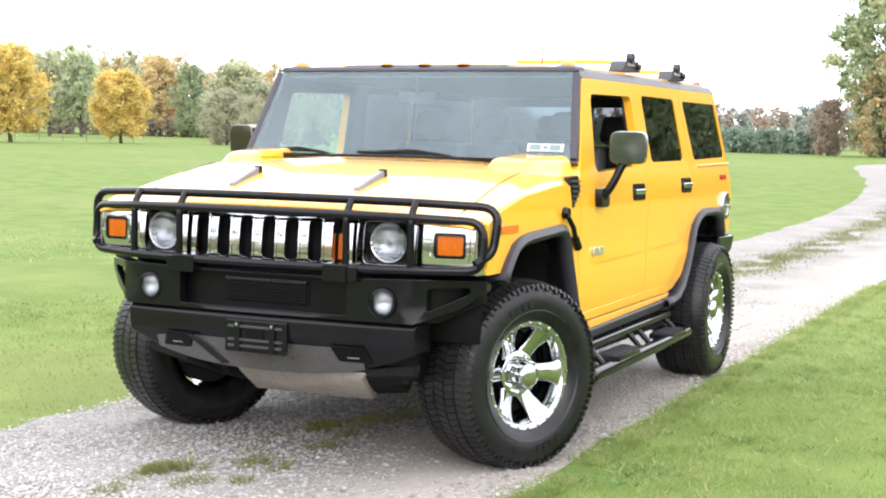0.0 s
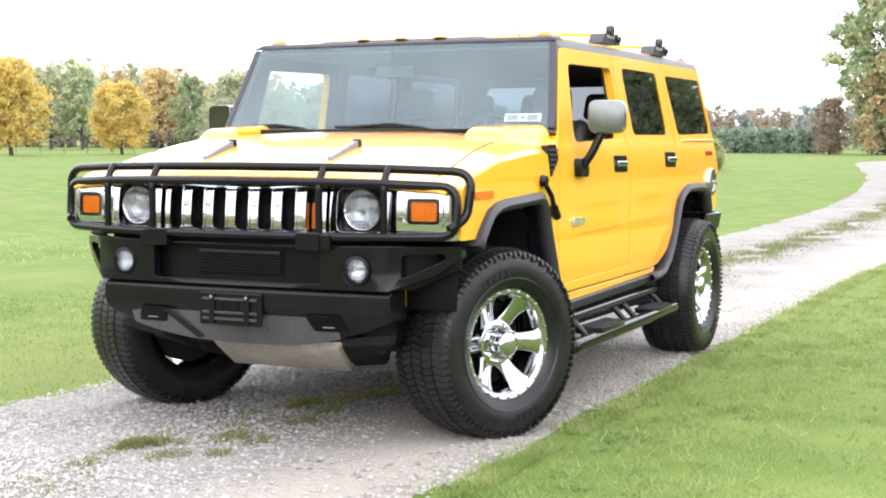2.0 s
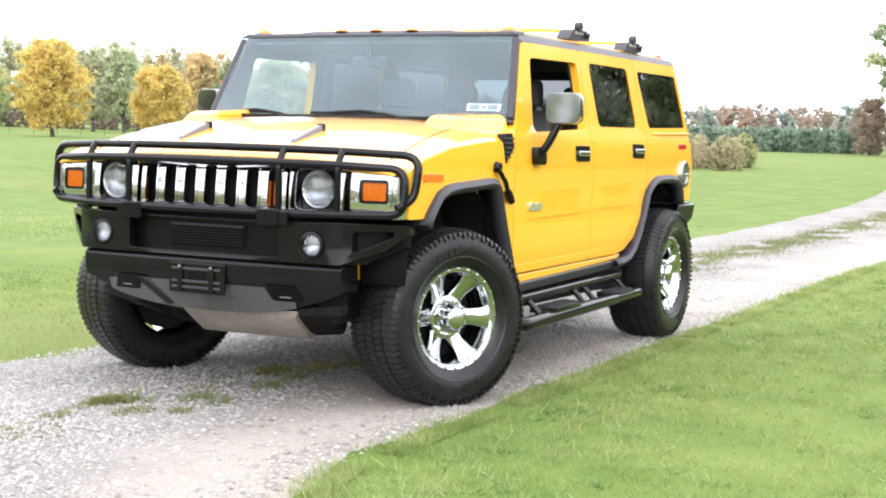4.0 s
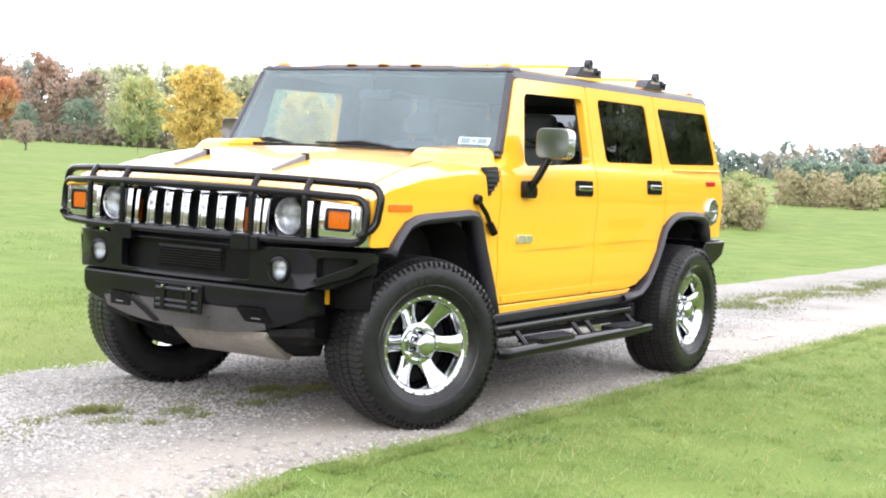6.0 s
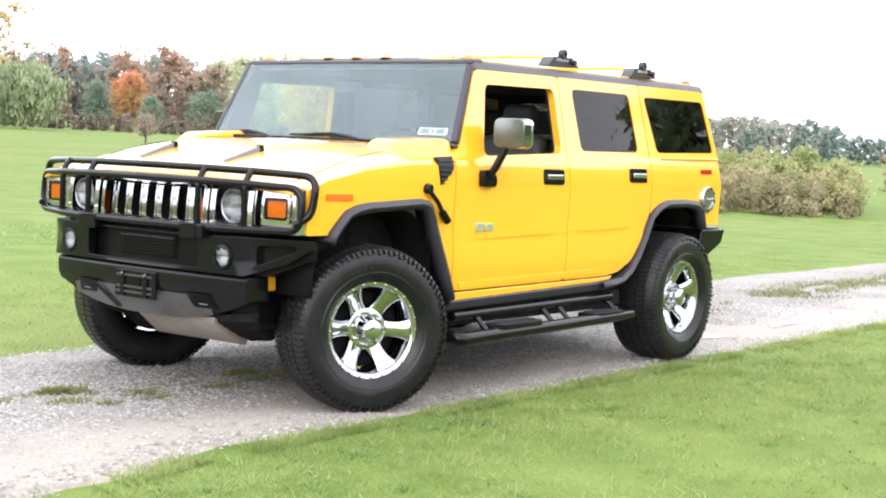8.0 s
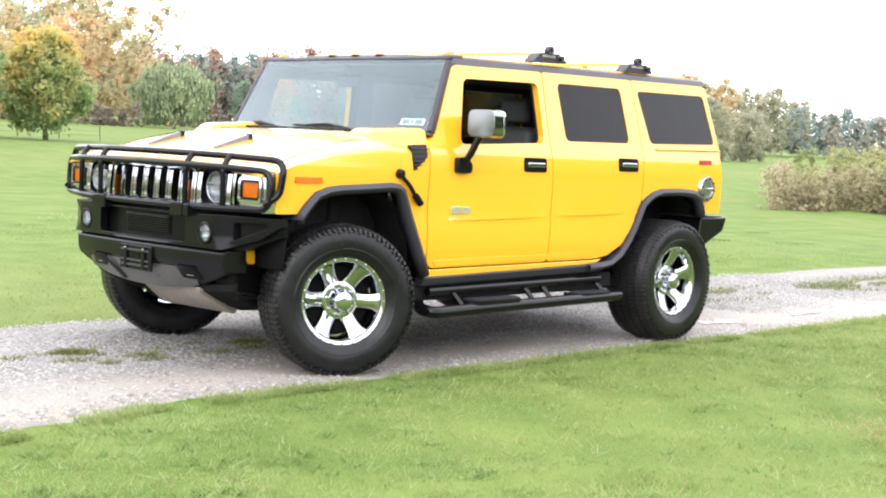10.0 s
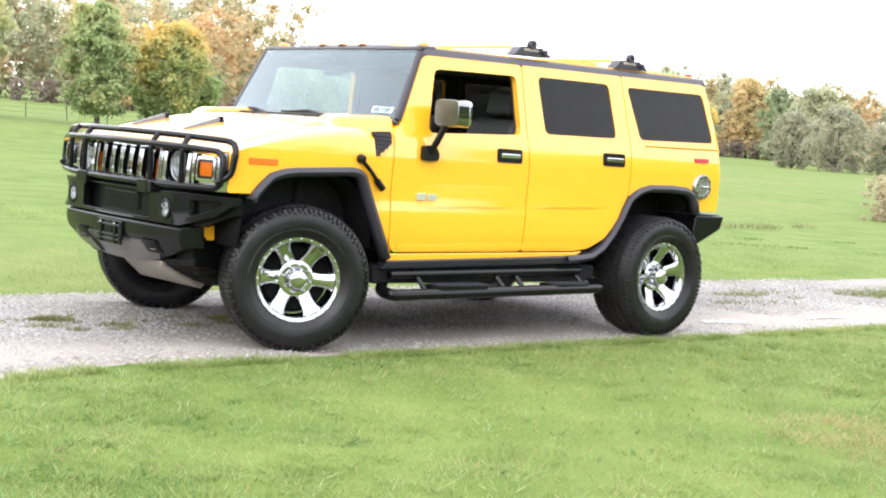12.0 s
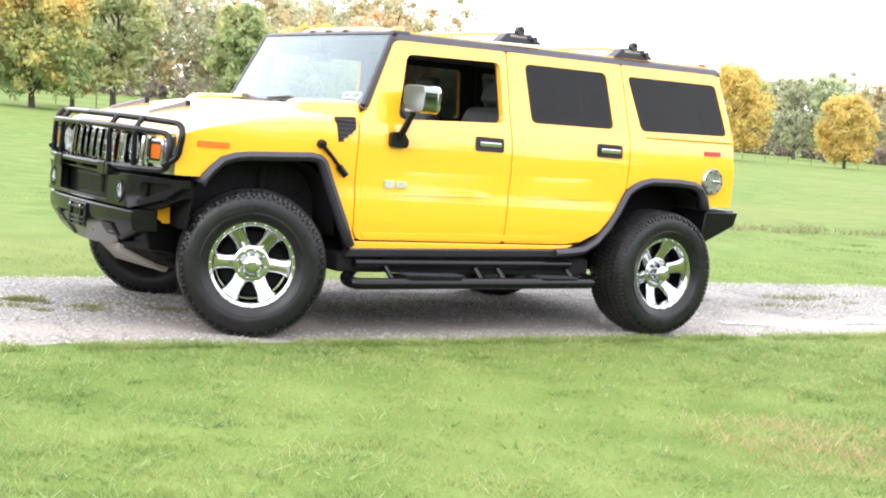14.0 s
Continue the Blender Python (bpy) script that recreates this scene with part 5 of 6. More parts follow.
def wheel_model():
    """Axis along y, the outer face towards +y."""
    hub = part("wheel", lathe([(0, -0.10), (0.21, -0.10), (0.21, -0.02), (0.10, 0.0), (0, 0.0)], 32), M_DARK, car, "chrome six-spoke wheel with an all-terrain tyre")
    prof = [(0.244, 0.128), (0.262, 0.148), (0.30, 0.168), (0.335, 0.174), (0.372, 0.171), (0.404, 0.160), (0.422, 0.142), (0.430, 0.11), (0.432, 0.0)]
    prof = prof + [(r, -y) for r, y in prof[-2::-1]] + [(0.236, 0), (0.244, 0.128)]
    tyre = part("tyre", lathe(prof, 72), M_RUBBER, hub, "black all-terrain tyre")
    tread = bmesh.new()
    n = 84
    for row, (y0, y1, r, off) in enumerate(((-0.160, -0.104, 0.436, 0), (-0.094, -0.038, 0.4395, 0.5), (-0.028, 0.028, 0.4395, 0.15), (0.038, 0.094, 0.4395, 0.6), (0.104, 0.160, 0.436, 0.1))):
        for k in range(n):
            a0 = 2 * math.pi * (k + off) / n
            a1 = a0 + 2 * math.pi / n * 0.80
            sh = 0.35 * (2 * math.pi / n) * (1 if row % 2 else -1)
            q = lambda a, y, rr: Vector((rr * math.cos(a), y, rr * math.sin(a)))
            rin = 0.415
            ro = lambda y: r - (0.016 if abs(y) > 0.15 else 0)
            vs = [tread.verts.new(p) for p in (q(a0, y0, rin), q(a1, y0, rin), q(a1 + sh, y1, rin), q(a0 + sh, y1, rin), q(a0, y0, ro(y0)), q(a1, y0, ro(y0)), q(a1 + sh, y1, ro(y1)), q(a0 + sh, y1, ro(y1)))]
            for f in ((4, 5, 6, 7), (0, 1, 5, 4), (1, 2, 6, 5), (2, 3, 7, 6), (3, 0, 4, 7)):
                tread.faces.new([vs[i] for i in f])
    # shoulder lugs down the sidewall
    for k in range(n):
        a0 = 2 * math.pi * (k + 0.1) / n
        a1 = a0 + 2 * math.pi / n * 0.5
        for s in (1, -1):
            q = lambda a, y, rr: Vector((rr * math.cos(a), s * y, rr * math.sin(a)))
            lo = 0.398 if k % 2 else 0.408
            vs = [tread.verts.new(p) for p in (q(a0, 0.152, 0.42), q(a1, 0.152, 0.42), q(a1, 0.165, lo), q(a0, 0.165, lo), q(a0, 0.161, 0.424), q(a1, 0.161, 0.424), q(a1, 0.175, lo), q(a0, 0.175, lo))]
            for f in ((4, 5, 6, 7), (0, 1, 5, 4), (1, 2, 6, 5), (2, 3, 7, 6), (3, 0, 4, 7)):
                tread.faces.new([vs[i] for i in f])
    part("tread", tread, M_TREAD, tyre, "blocky tread", smooth=False)
    # plain raised marks in place of lettering on the sidewall
    for a in [1.05, 1.17, 1.29, 1.41, 4.2, 4.32, 4.44, 4.56]:
        marks = bmesh.new()
        q = lambda t, y, rr: Vector((rr * math.cos(t), y, rr * math.sin(t)))
        vs = [marks.verts.new(p) for p in (q(a, 0.172, 0.318), q(a + 0.075, 0.172, 0.318), q(a + 0.075, 0.172, 0.352), q(a, 0.172, 0.352), q(a, 0.1775, 0.318), q(a + 0.075, 0.1775, 0.318), q(a + 0.075, 0.1775, 0.352), q(a, 0.1775, 0.352))]
        for f in ((4, 5, 6, 7), (0, 1, 5, 4), (1, 2, 6, 5), (2, 3, 7, 6), (3, 0, 4, 7)):
            marks.faces.new([vs[i] for i in f])
        part("sidewall_mark", marks, M_RUBBER, tyre, smooth=False)
    part("bead_ring", lathe([(0.290, 0.160), (0.296, 0.170), (0.303, 0.172), (0.308, 0.168)], 72), M_RUBBER, tyre)
    rim = part("rim", lathe([(0.235, -0.13), (0.222, -0.06), (0.212, 0.06), (0.215, 0.10), (0.224, 0.112), (0.226, 0.126), (0.236, 0.136), (0.250, 0.138), (0.254, 0.130), (0.250, 0.12), (0.245, -0.05), (0.235, -0.13)], 72), M_CHROME, hub, "chrome rim")
    for k in range(6):
        a = k * math.pi / 3 + radians(62)
        bm = bmesh.new()
        rings = []
        for r, w, y, th in ((0.062, 0.030, 0.056, 0.05), (0.105, 0.047, 0.064, 0.05), (0.122, 0.043, 0.071, 0.05), (0.145, 0.042, 0.081, 0.048), (0.175, 0.045, 0.097, 0.044), (0.198, 0.050, 0.110, 0.038), (0.212, 0.060, 0.118, 0.030), (0.222, 0.080, 0.124, 0.022)):
            c, s = math.cos(a), math.sin(a)
            pt = lambda rr, w2, yy: Vector((rr * c - w2 * s, yy, rr * s + w2 * c))
            arc = [(-1, -th), (-1, -0.016), (-0.86, -0.008), (-0.5, -0.002), (0, 0), (0.5, -0.002), (0.86, -0.008), (1, -0.016), (1, -th)]
            rings.append([bm.verts.new(pt(r, w * f, y + o)) for f, o in arc])
        for p, q in zip(rings, rings[1:]):
            for j in range(9):
                bm.faces.new((p[j], p[(j + 1) % 9], q[(j + 1) % 9], q[j]))
        bm.faces.new(rings[0])
        bm.faces.new(rings[-1][::-1])
        part("spoke", bm, M_CHROME, rim)
    part("hub_plate", lathe([(0, 0.068), (0.080, 0.068), (0.098, 0.070), (0.106, 0.065), (0.108, 0.01)], 48), M_CHROME, rim)
    part("brake_drum", lathe([(0, 0.0), (0.19, 0.0), (0.205, -0.02), (0.205, -0.09)], 40), M_VOID, hub, "dark brake")
    part("hub_cap", lathe([(0, 0.156), (0.022, 0.155), (0.046, 0.149), (0.058, 0.138), (0.062, 0.122), (0.063, 0.10), (0.068, 0.095), (0.070, 0.06)], 36), M_CHROME, rim, "domed chrome cap")
    for k in range(8):
        a = k * math.pi / 4 + 0.2
        part("lug_nut", lathe([(0, 0.106), (0.006, 0.105), (0.009, 0.098), (0.009, 0.07)], 6, centre=(0.083 * math.cos(a), 0, 0.083 * math.sin(a))), M_CHROME, rim, smooth=False)
    for k in range(24):
        a = k * math.pi / 12
        part("rim_bolt", lathe([(0, 0.145), (0.005, 0.144), (0.0065, 0.138)], 6, centre=(0.243 * math.cos(a), 0, 0.243 * math.sin(a))), M_CHROME, rim, smooth=False)
    return hub


STEER = radians(-23)
wheel = wheel_model()
pivot = Matrix.Translation((1.50, 0.78, R_T)) @ Matrix.Rotation(STEER, 4, "Z") @ Matrix.Translation((0, 0.12, 0))
wheel.matrix_basis = pivot
half = Matrix.Rotation(math.pi, 4, "Z")
copy_thing(wheel, Matrix.Translation((1.50, -0.78, R_T)) @ Matrix.Rotation(STEER, 4, "Z") @ Matrix.Translation((0, -0.12, 0)) @ half)
copy_thing(wheel, Matrix.Translation((-1.547, 0.955, R_T + 0.010)) @ Matrix.Rotation(radians(17), 4, "Y"))
copy_thing(wheel, Matrix.Translation((-1.547, -0.955, R_T + 0.010)) @ half)

# ---- trees and hedges ----
EYE = (6.5, 5.5)


def at(az, dist):
    """A place on the ground, by its bearing from the middle of the walk."""
    x, y = EYE[0] + dist * math.cos(radians(az)), EYE[1] + dist * math.sin(radians(az))
    return x, y, slope(x, y)


def leaf_cloud(rng, centres, radii, count, size, droop=0.0):
    """Loose small leaves gathered round clump centres, thinning outwards."""
    k = rng.integers(0, len(centres), count)
    d = rng.normal(size=(count, 3))
    d /= np.linalg.norm(d, axis=1, keepdims=True)
    rad = np.minimum(np.abs(rng.normal(scale=0.78, size=count)), 2.0)
    c = centres[k] + d * (radii[k] * rad)[:, None] * np.array([1, 1, 0.8])
    c[:, 2] -= droop * rng.random(count) ** 2
    u = rng.normal(size=(count, 3))
    u /= np.linalg.norm(u, axis=1, keepdims=True)
    v = np.cross(u, rng.normal(size=(count, 3)))
    v /= np.linalg.norm(v, axis=1, keepdims=True)
    s = size * (0.6 + 0.8 * rng.random(count))[:, None]
    if droop:
        u = u * 0.35
        u[:, 2] -= 1.0
    quad = np.stack([c - u * s, c + v * s * 0.55, c + u * s, c - v * s * 0.55], 1)
    return quad.reshape(-1, 3)


def tree(name, label, az, dist, height, width, leaves, seed, base=0.22, count=3600, shape="round", size=None, lean=0.0, category="tree", n_cl=130):
    rng = np.random.default_rng(seed)
    x, y, z = at(az, dist)
    root = empty(name, Matrix.Translation((x, y, z)), label, category, "trees round the lawn")
    h, w = height, width / 2
    bm = bmesh.new()
    r0 = 0.013 * h + 0.05
    wob = [Vector((lean * u * h + 0.03 * h * u * rng.normal(), 0.03 * h * u * rng.normal(), -0.15 + u * h * 0.86)) for u in np.linspace(0, 1, 7)]
    tube(wob, r0, 8, bm=bm, radii=[r0 * (1.25 if i == 0 else 1 - 0.85 * i / 6) for i in range(7)])
    fine = (130 / n_cl) ** 0.4
    cs, rs = [], []
    for i in range(n_cl):
        a = i * 2.399 + rng.normal() * 0.35
        fill = rng.uniform(0.12, 1.0) ** 0.6
        if shape == "fir":
            u = rng.random() ** 1.25
            ww = (w * (1 - u) * 0.95 + 0.04 * w) * fill
            rr = 0.20 * w * (1.15 - u) + 0.04
        elif shape == "tall":
            u = rng.random()
            ww = w * (0.30 + 0.62 * math.sin(math.pi * (0.12 + 0.80 * u))) * fill
            rr = w * rng.uniform(0.10, 0.22)
        elif shape == "cone":
            u = rng.random() ** 1.2
            ww = w * min(1, 2.6 * (u + 0.1)) * (1.02 - u) ** 0.62 * 0.95 * fill
            rr = w * rng.uniform(0.10, 0.20)
        else:
            u = (i + 0.5) / n_cl
            ww = w * (math.sin(math.pi * min(1, 0.16 + 0.78 * u)) ** 0.6) * 0.9 * fill
            rr = w * rng.uniform(0.10, 0.21)
        zz = h * (base + (0.96 - base) * u)
        c = Vector((lean * zz + ww * math.cos(a), ww * math.sin(a), zz))
        cs.append(c[:])
        rs.append(rr * fine)
        if shape != "fir" and i % 5 == 0:
            s = Vector((lean * zz * 0.5, 0, max(h * base * 0.75, zz - ww * 1.1)))
            tube([s, s.lerp(c, 0.55) + Vector((0, 0, 0.04 * h)), c], 0.02, 5, bm=bm, radii=[r0 * 0.36, r0 * 0.20, r0 * 0.06])
    part("trunk", bm, M_BARK, root)
    cs, rs = np.array(cs), np.array(rs)
    quads("crown", leaf_cloud(rng, cs, rs, int(count * 1.65), (size or 0.019 * h + 0.05) * 0.70, droop=0.28 * h if shape == "willow" else 0), 4, leaves, root)
    return root


def woods(name, label, az0, az1, d0, d1, h0, h1, leaves, seed, count, clumps, size=0.5, low=0.10):
    """A far wood or hedge: crowns side by side, of uneven height, each of many clumps."""
    rng = np.random.default_rng(seed)
    cs, rs = [], []
    for i in range(clumps):
        az, d = az0 + (az1 - az0) * (i + rng.random()) / clumps, rng.uniform(d0, d1)
        x, y, z = at(az, d)
        top = rng.uniform(h0, h1)
        half, slim = top * rng.uniform(0.22, 0.36), rng.uniform(0.8, 1.5)
        for k in range(26):
            u = low + (0.95 - low) * (k + rng.random()) / 26
            wide = half * math.sin(math.pi * min(1, 0.2 + 0.74 * u)) ** (0.55 * slim)
            a, f = rng.random() * 6.283, rng.random() ** 0.5
            cs.append((x + wide * f * math.cos(a), y + wide * f * math.sin(a), z + top * u))
            rs.append(top * rng.uniform(0.07, 0.135))
    ob = quads(name, leaf_cloud(rng, np.array(cs), np.array(rs), int(count * 0.72), size * 1.12), 4, leaves)
    return tagged(ob, label, "woods", kind="stuff")


tree("yellow_tree", "small golden yellow maple by the wire fence", 219.1, 110, 5.5, 5.2, M_YELLOW, 1, base=0.13, count=12500)
tree("yellow_tree", "tall broad bright yellow maple on the lawn", 223.4, 100, 6.7, 6.0, M_YELLOW, 2, base=0.14, count=10500)
tree("green_tree", "tall pale green ash behind the fence", 220.3, 150, 8.9, 4.8, M_LIME, 3, base=0.2, count=7200, shape="tall")
tree("green_tree", "grey-green tree with reddish leaves beside the lawn", 221.5, 150, 8.6, 4.8, M_OLIVE, 4, base=0.15, count=6800, shape="tall")
tree("round_tree", "large round grey-green oak at the wood's edge", 214.2, 150, 8.3, 8.6, M_OLIVE, 5, base=0.05, count=13000, n_cl=260)
tree("green_tree", "round green tree at the meadow's edge", 225.5, 180, 9.0, 8.0, M_PEAR, 6, base=0.1, count=8200)
tree("green_tree", "round pale green tree at the meadow's edge", 223.4, 190, 10.0, 6.2, M_PEAR, 7, base=0.1, count=7200)
tree("bare_tree", "small bare brown tree on the meadow", 230.2, 95, 2.0, 1.9, M_RUST, 8, base=0.25, count=1300, size=0.06)
tree("fir_tree", "broad dark blue-green cedar at the wood's edge", 227.7, 200, 6.2, 7.2, M_FIR, 9, base=0.05, count=6200)
tree("fir_tree", "slim dark blue-green cedar at the wood's edge", 232.0, 195, 6.8, 4.4, M_FIR, 10, base=0.05, count=6200)
tree("fir_tree", "low dark blue-green cedar beside the red maple", 229.9, 190, 5.0, 4.0, M_FIR, 25, base=0.05, count=4200)
tree("red_tree", "orange-red maple at the wood's edge", 230.7, 200, 8.4, 6.2, M_RED_LEAF, 11, base=0.1, count=8000)
tree("willow", "pale green weeping willow on the lawn", 234.8, 150, 6.8, 9.4, M_GREEN, 12, base=0.35, count=12500, shape="willow", size=0.28)
tree("orange_tree", "green maple turning yellow and orange on top", 239.6, 62, 4.8, 4.3, M_MAPLE, 13, base=0.13, count=15000)
tree("green_tree", "tall green pear-shaped tree on the lawn", 242.6, 60, 5.3, 3.4, M_PEAR, 14, base=0.12, count=15000, shape="tall")
tree("tall_tree", "tall thin-crowned tree with a dark trunk", 247.9, 62, 7.4, 4.2, M_SPARSE, 15, base=0.18, count=9200, shape="tall")
tree("yellow_tree", "spreading yellow-green maple on the lawn", 250.9, 56, 5.8, 5.6, M_MAPLE, 16, base=0.13, count=16000)
tree("orange_tree", "small yellow-orange maple behind the spreading one", 249.6, 64, 4.6, 3.6, M_ORANGE, 17, base=0.16, count=9000)
tree("orange_tree", "orange maple at the wood's edge", 241.9, 140, 8.6, 6.4, M_ORANGE, 18, base=0.1, count=9000)
tree("round_tree", "large round grey-green tree beyond the meadow", 213.1, 110, 4.9, 5.2, M_DULL, 19, base=0.04, count=8500)
tree("round_tree", "round dull green tree beyond the meadow", 214.9, 114, 4.5, 4.6, M_DULL, 26, base=0.04, count=7000)
tree("round_tree", "low grey-green tree beyond the meadow", 211.4, 116, 4.0, 4.4, M_DULL, 27, base=0.04, count=6500)
tree("orange_tree", "pale orange maple rising out of the far woods", 217.1, 184, 10.6, 6.0, M_ORANGE, 23, base=0.1, count=7500)
tree("round_tree", "dull grey-green oak in front of the far woods", 215.9, 178, 9.2, 5.8, M_GREEN, 24, base=0.05, count=7000)
tree("pine_tree", "big green pine standing beside the drive", 187.7, 140, 22.0, 15.6, M_PINE, 20, base=0.03, count=44000, shape="tall", size=0.33, n_cl=520)
tree("orange_tree", "orange-leaved tree under the big pine", 188.4, 136, 9.5, 6.2, M_WOODMIX, 21, base=0.04, count=7200)
tree("red_tree", "dull red maple beside the hedge", 190.5, 140, 5.6, 4.0, M_RUST, 22, base=0.04, count=6200)
woods("far_woods", "mixed autumn woods far behind the meadow", 209.5, 219, 190, 225, 8, 11.0, M_DULL, 30, 52000, 30, size=0.26)
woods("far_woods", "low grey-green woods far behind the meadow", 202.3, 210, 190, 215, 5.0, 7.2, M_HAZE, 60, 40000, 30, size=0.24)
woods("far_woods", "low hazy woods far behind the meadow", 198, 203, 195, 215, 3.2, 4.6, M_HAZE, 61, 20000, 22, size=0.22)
woods("far_woods", "grey-green autumn woods behind the meadow", 212, 219, 185, 210, 8, 11, M_WOODMIX, 31, 30000, 14, size=0.26)
woods("far_woods", "mixed autumn woods behind the fence", 217, 227, 186, 215, 9.5, 12.5, M_OLIVE, 32, 50000, 28, size=0.28)
woods("far_woods", "red-brown autumn woods on the rise", 225.5, 239, 205, 240, 9.5, 13.2, M_RUST, 33, 64000, 30, size=0.33)
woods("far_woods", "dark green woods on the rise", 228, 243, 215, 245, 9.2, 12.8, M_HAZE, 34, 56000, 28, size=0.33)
woods("far_woods", "yellow and brown autumn woods on the rise", 236, 260, 150, 190, 11, 16, M_WOODMIX, 35, 80000, 38, size=0.28)
woods("far_woods", "grey-green woods on the rise", 238, 262, 160, 200, 11, 16.5, M_OLIVE, 36, 70000, 34, size=0.28)
woods("far_woods", "low red-brown woods beyond the hedge", 186, 197, 215, 250, 5, 7.6, M_RUST, 37, 26000, 26, size=0.25)
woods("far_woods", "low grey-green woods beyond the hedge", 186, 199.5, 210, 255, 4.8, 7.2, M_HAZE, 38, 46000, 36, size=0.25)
woods("brush", "dark purple-brown brush along the foot of the woods", 236, 262, 140, 147, 1.6, 2.6, M_BRUSH, 42, 16000, 60, size=0.2, low=0.0)
# Dark leaf clumps added for the shade band beneath the far crowns.
woods("brush", "dark brown brush standing in for shade at the foot of the far woods", 213.5, 236, 178, 184, 1.6, 2.6, M_BRUSH, 44, 20000, 70, size=0.22, low=0.0)
woods("hedge", "long dark blue-green evergreen hedge", 190.2, 199.5, 148, 156, 2.3, 2.8, M_FIR, 39, 30000, 56, size=0.17, low=0.0)
woods("dry_shrubs", "tall dry brown weeds and shrubs on the meadow", 201.4, 209.4, 35, 41, 0.35, 1.2, M_DRY, 40, 60000, 90, size=0.042, low=0.0)
woods("dry_shrubs", "low dry brown weeds on the meadow", 195.9, 197.3, 63, 67, 0.8, 1.5, M_DRY, 43, 9000, 14, size=0.06, low=0.0)
woods("dry_shrubs", "brown brush farther along the meadow", 196.6, 200.3, 56, 62, 0.8, 1.6, M_DRY, 45, 22000, 30, size=0.06, low=0.0)
woods("green_shrubs", "low green shrubs among the dry weeds", 201.6, 208, 37, 43, 0.5, 1.75, M_SCRUB, 41, 40000, 40, size=0.045, low=0.25)
woods("green_shrubs", "yellow-green bush at the end of the dry weeds", 195.9, 196.5, 62, 64, 1.2, 1.6, M_SCRUB, 46, 5000, 4, size=0.06, low=0.1)
# woods round the rest of the place, behind the walk
woods("far_woods", "autumn woods behind the lawn", 262, 345, 95, 130, 9, 14, M_OLIVE, 50, 16000, 70, size=0.8)
woods("far_woods", "autumn woods behind the lawn", 255, 420, 100, 140, 9, 15, M_ORANGE, 51, 16000, 90, size=0.8)
woods("far_woods", "green woods behind the lawn", 345, 490, 80, 120, 9, 14, M_GREEN, 52, 16000, 90, size=0.8)
woods("far_woods", "tall green woods along the drive", 500, 543.5, 54, 62, 8.6, 9.8, M_GREEN, 53, 46000, 130, size=0.26)
# trees behind the walk, seen only in glass and chrome
for i, az in enumerate((62, 74, 85, 95, 152)):
    tree("green_tree", "leafy green tree behind the walk", az, 34 + 3 * (i % 3), 6.6 + i % 2, 8.5, M_GREEN, 70 + i, base=0.04, count=5200, size=0.34)
for i, (az, d, h) in enumerate(((166, 41, 9.5), (171, 46, 10))):
    tree("green_tree", "green tree beside the far drive", az, d, h, 10, M_GREEN, 90 + i, base=0.04, count=11000, size=0.24)

# ---- grass, stones, weeds ----
M_BLADE = leafy("grass_blades", (0.155, 0.220, 0.057), (0.237, 0.304, 0.097), (0.365, 0.405, 0.174), 2.6, speck=0.45)
M_WEED = leafy("weed_leaves", (0.13, 0.155, 0.06), (0.19, 0.21, 0.09), (0.28, 0.28, 0.15), speck=0.45)
M_MOSS = leafy("moss", (0.15, 0.16, 0.055), (0.20, 0.205, 0.075), (0.27, 0.25, 0.11), 3.0, speck=0.45)
M_STRAW = leafy("straw_grass", (0.26, 0.215, 0.095), (0.37, 0.30, 0.15), (0.50, 0.41, 0.23), speck=0.45)


def road_edge_near(x, y):
    """How far a place lies outside the drive's edge (negative: on the drive)."""
    m, h = road_mid(x), road_half(x)
    return np.abs(y - m) - h


def blades(name, label, x, y, h, w, material, rng, flat=0.0, lift=0.0):
    n = len(x)
    z = slopes(x, y) + lift
    a = rng.random(n) * 2 * np.pi
    lean = rng.normal(scale=0.45 + flat, size=(n, 2)) * h[:, None]
    sx, sy = np.cos(a) * w, np.sin(a) * w
    base = np.stack([x, y, z - 0.01], 1)
    side_v = np.stack([sx, sy, np.zeros(n)], 1)
    tip = base + np.stack([lean[:, 0], lean[:, 1], h], 1)
    v = np.stack([base - side_v, base + side_v, tip], 1)
    ob = quads(name, v.reshape(-1, 3), 3, material)
    return tagged(ob, label, "grass", kind="stuff")


def lawn(name, label, x0, x1, y0, y1, per, h0, h1, material, seed, w=0.0035, keep=None, flat=0.0):
    rng = np.random.default_rng(seed)
    n = int((x1 - x0) * (y1 - y0) * per)
    x, y = rng.uniform(x0, x1, n), rng.uniform(y0, y1, n)
    wob = np.array([noise.noise((px * 1.1, py * 1.1, 7)) for px, py in zip(x[::12], y[::12])]).repeat(12)[:n]
    ok = road_edge_near(x, y) + 0.17 * rng.normal(size=n) * (rng.random(n) < 0.4) > 0.02 + 0.10 * np.resize(wob, n)
    if keep is not None:
        ok &= keep(x, y, rng)
    x, y = x[ok], y[ok]
    h = rng.uniform(h0, h1, len(x)) * rng.uniform(0.5, 1.0, len(x))
    return blades(name, label, x, y, h, w * rng.uniform(0.7, 1.5, len(x)), material, rng, flat)


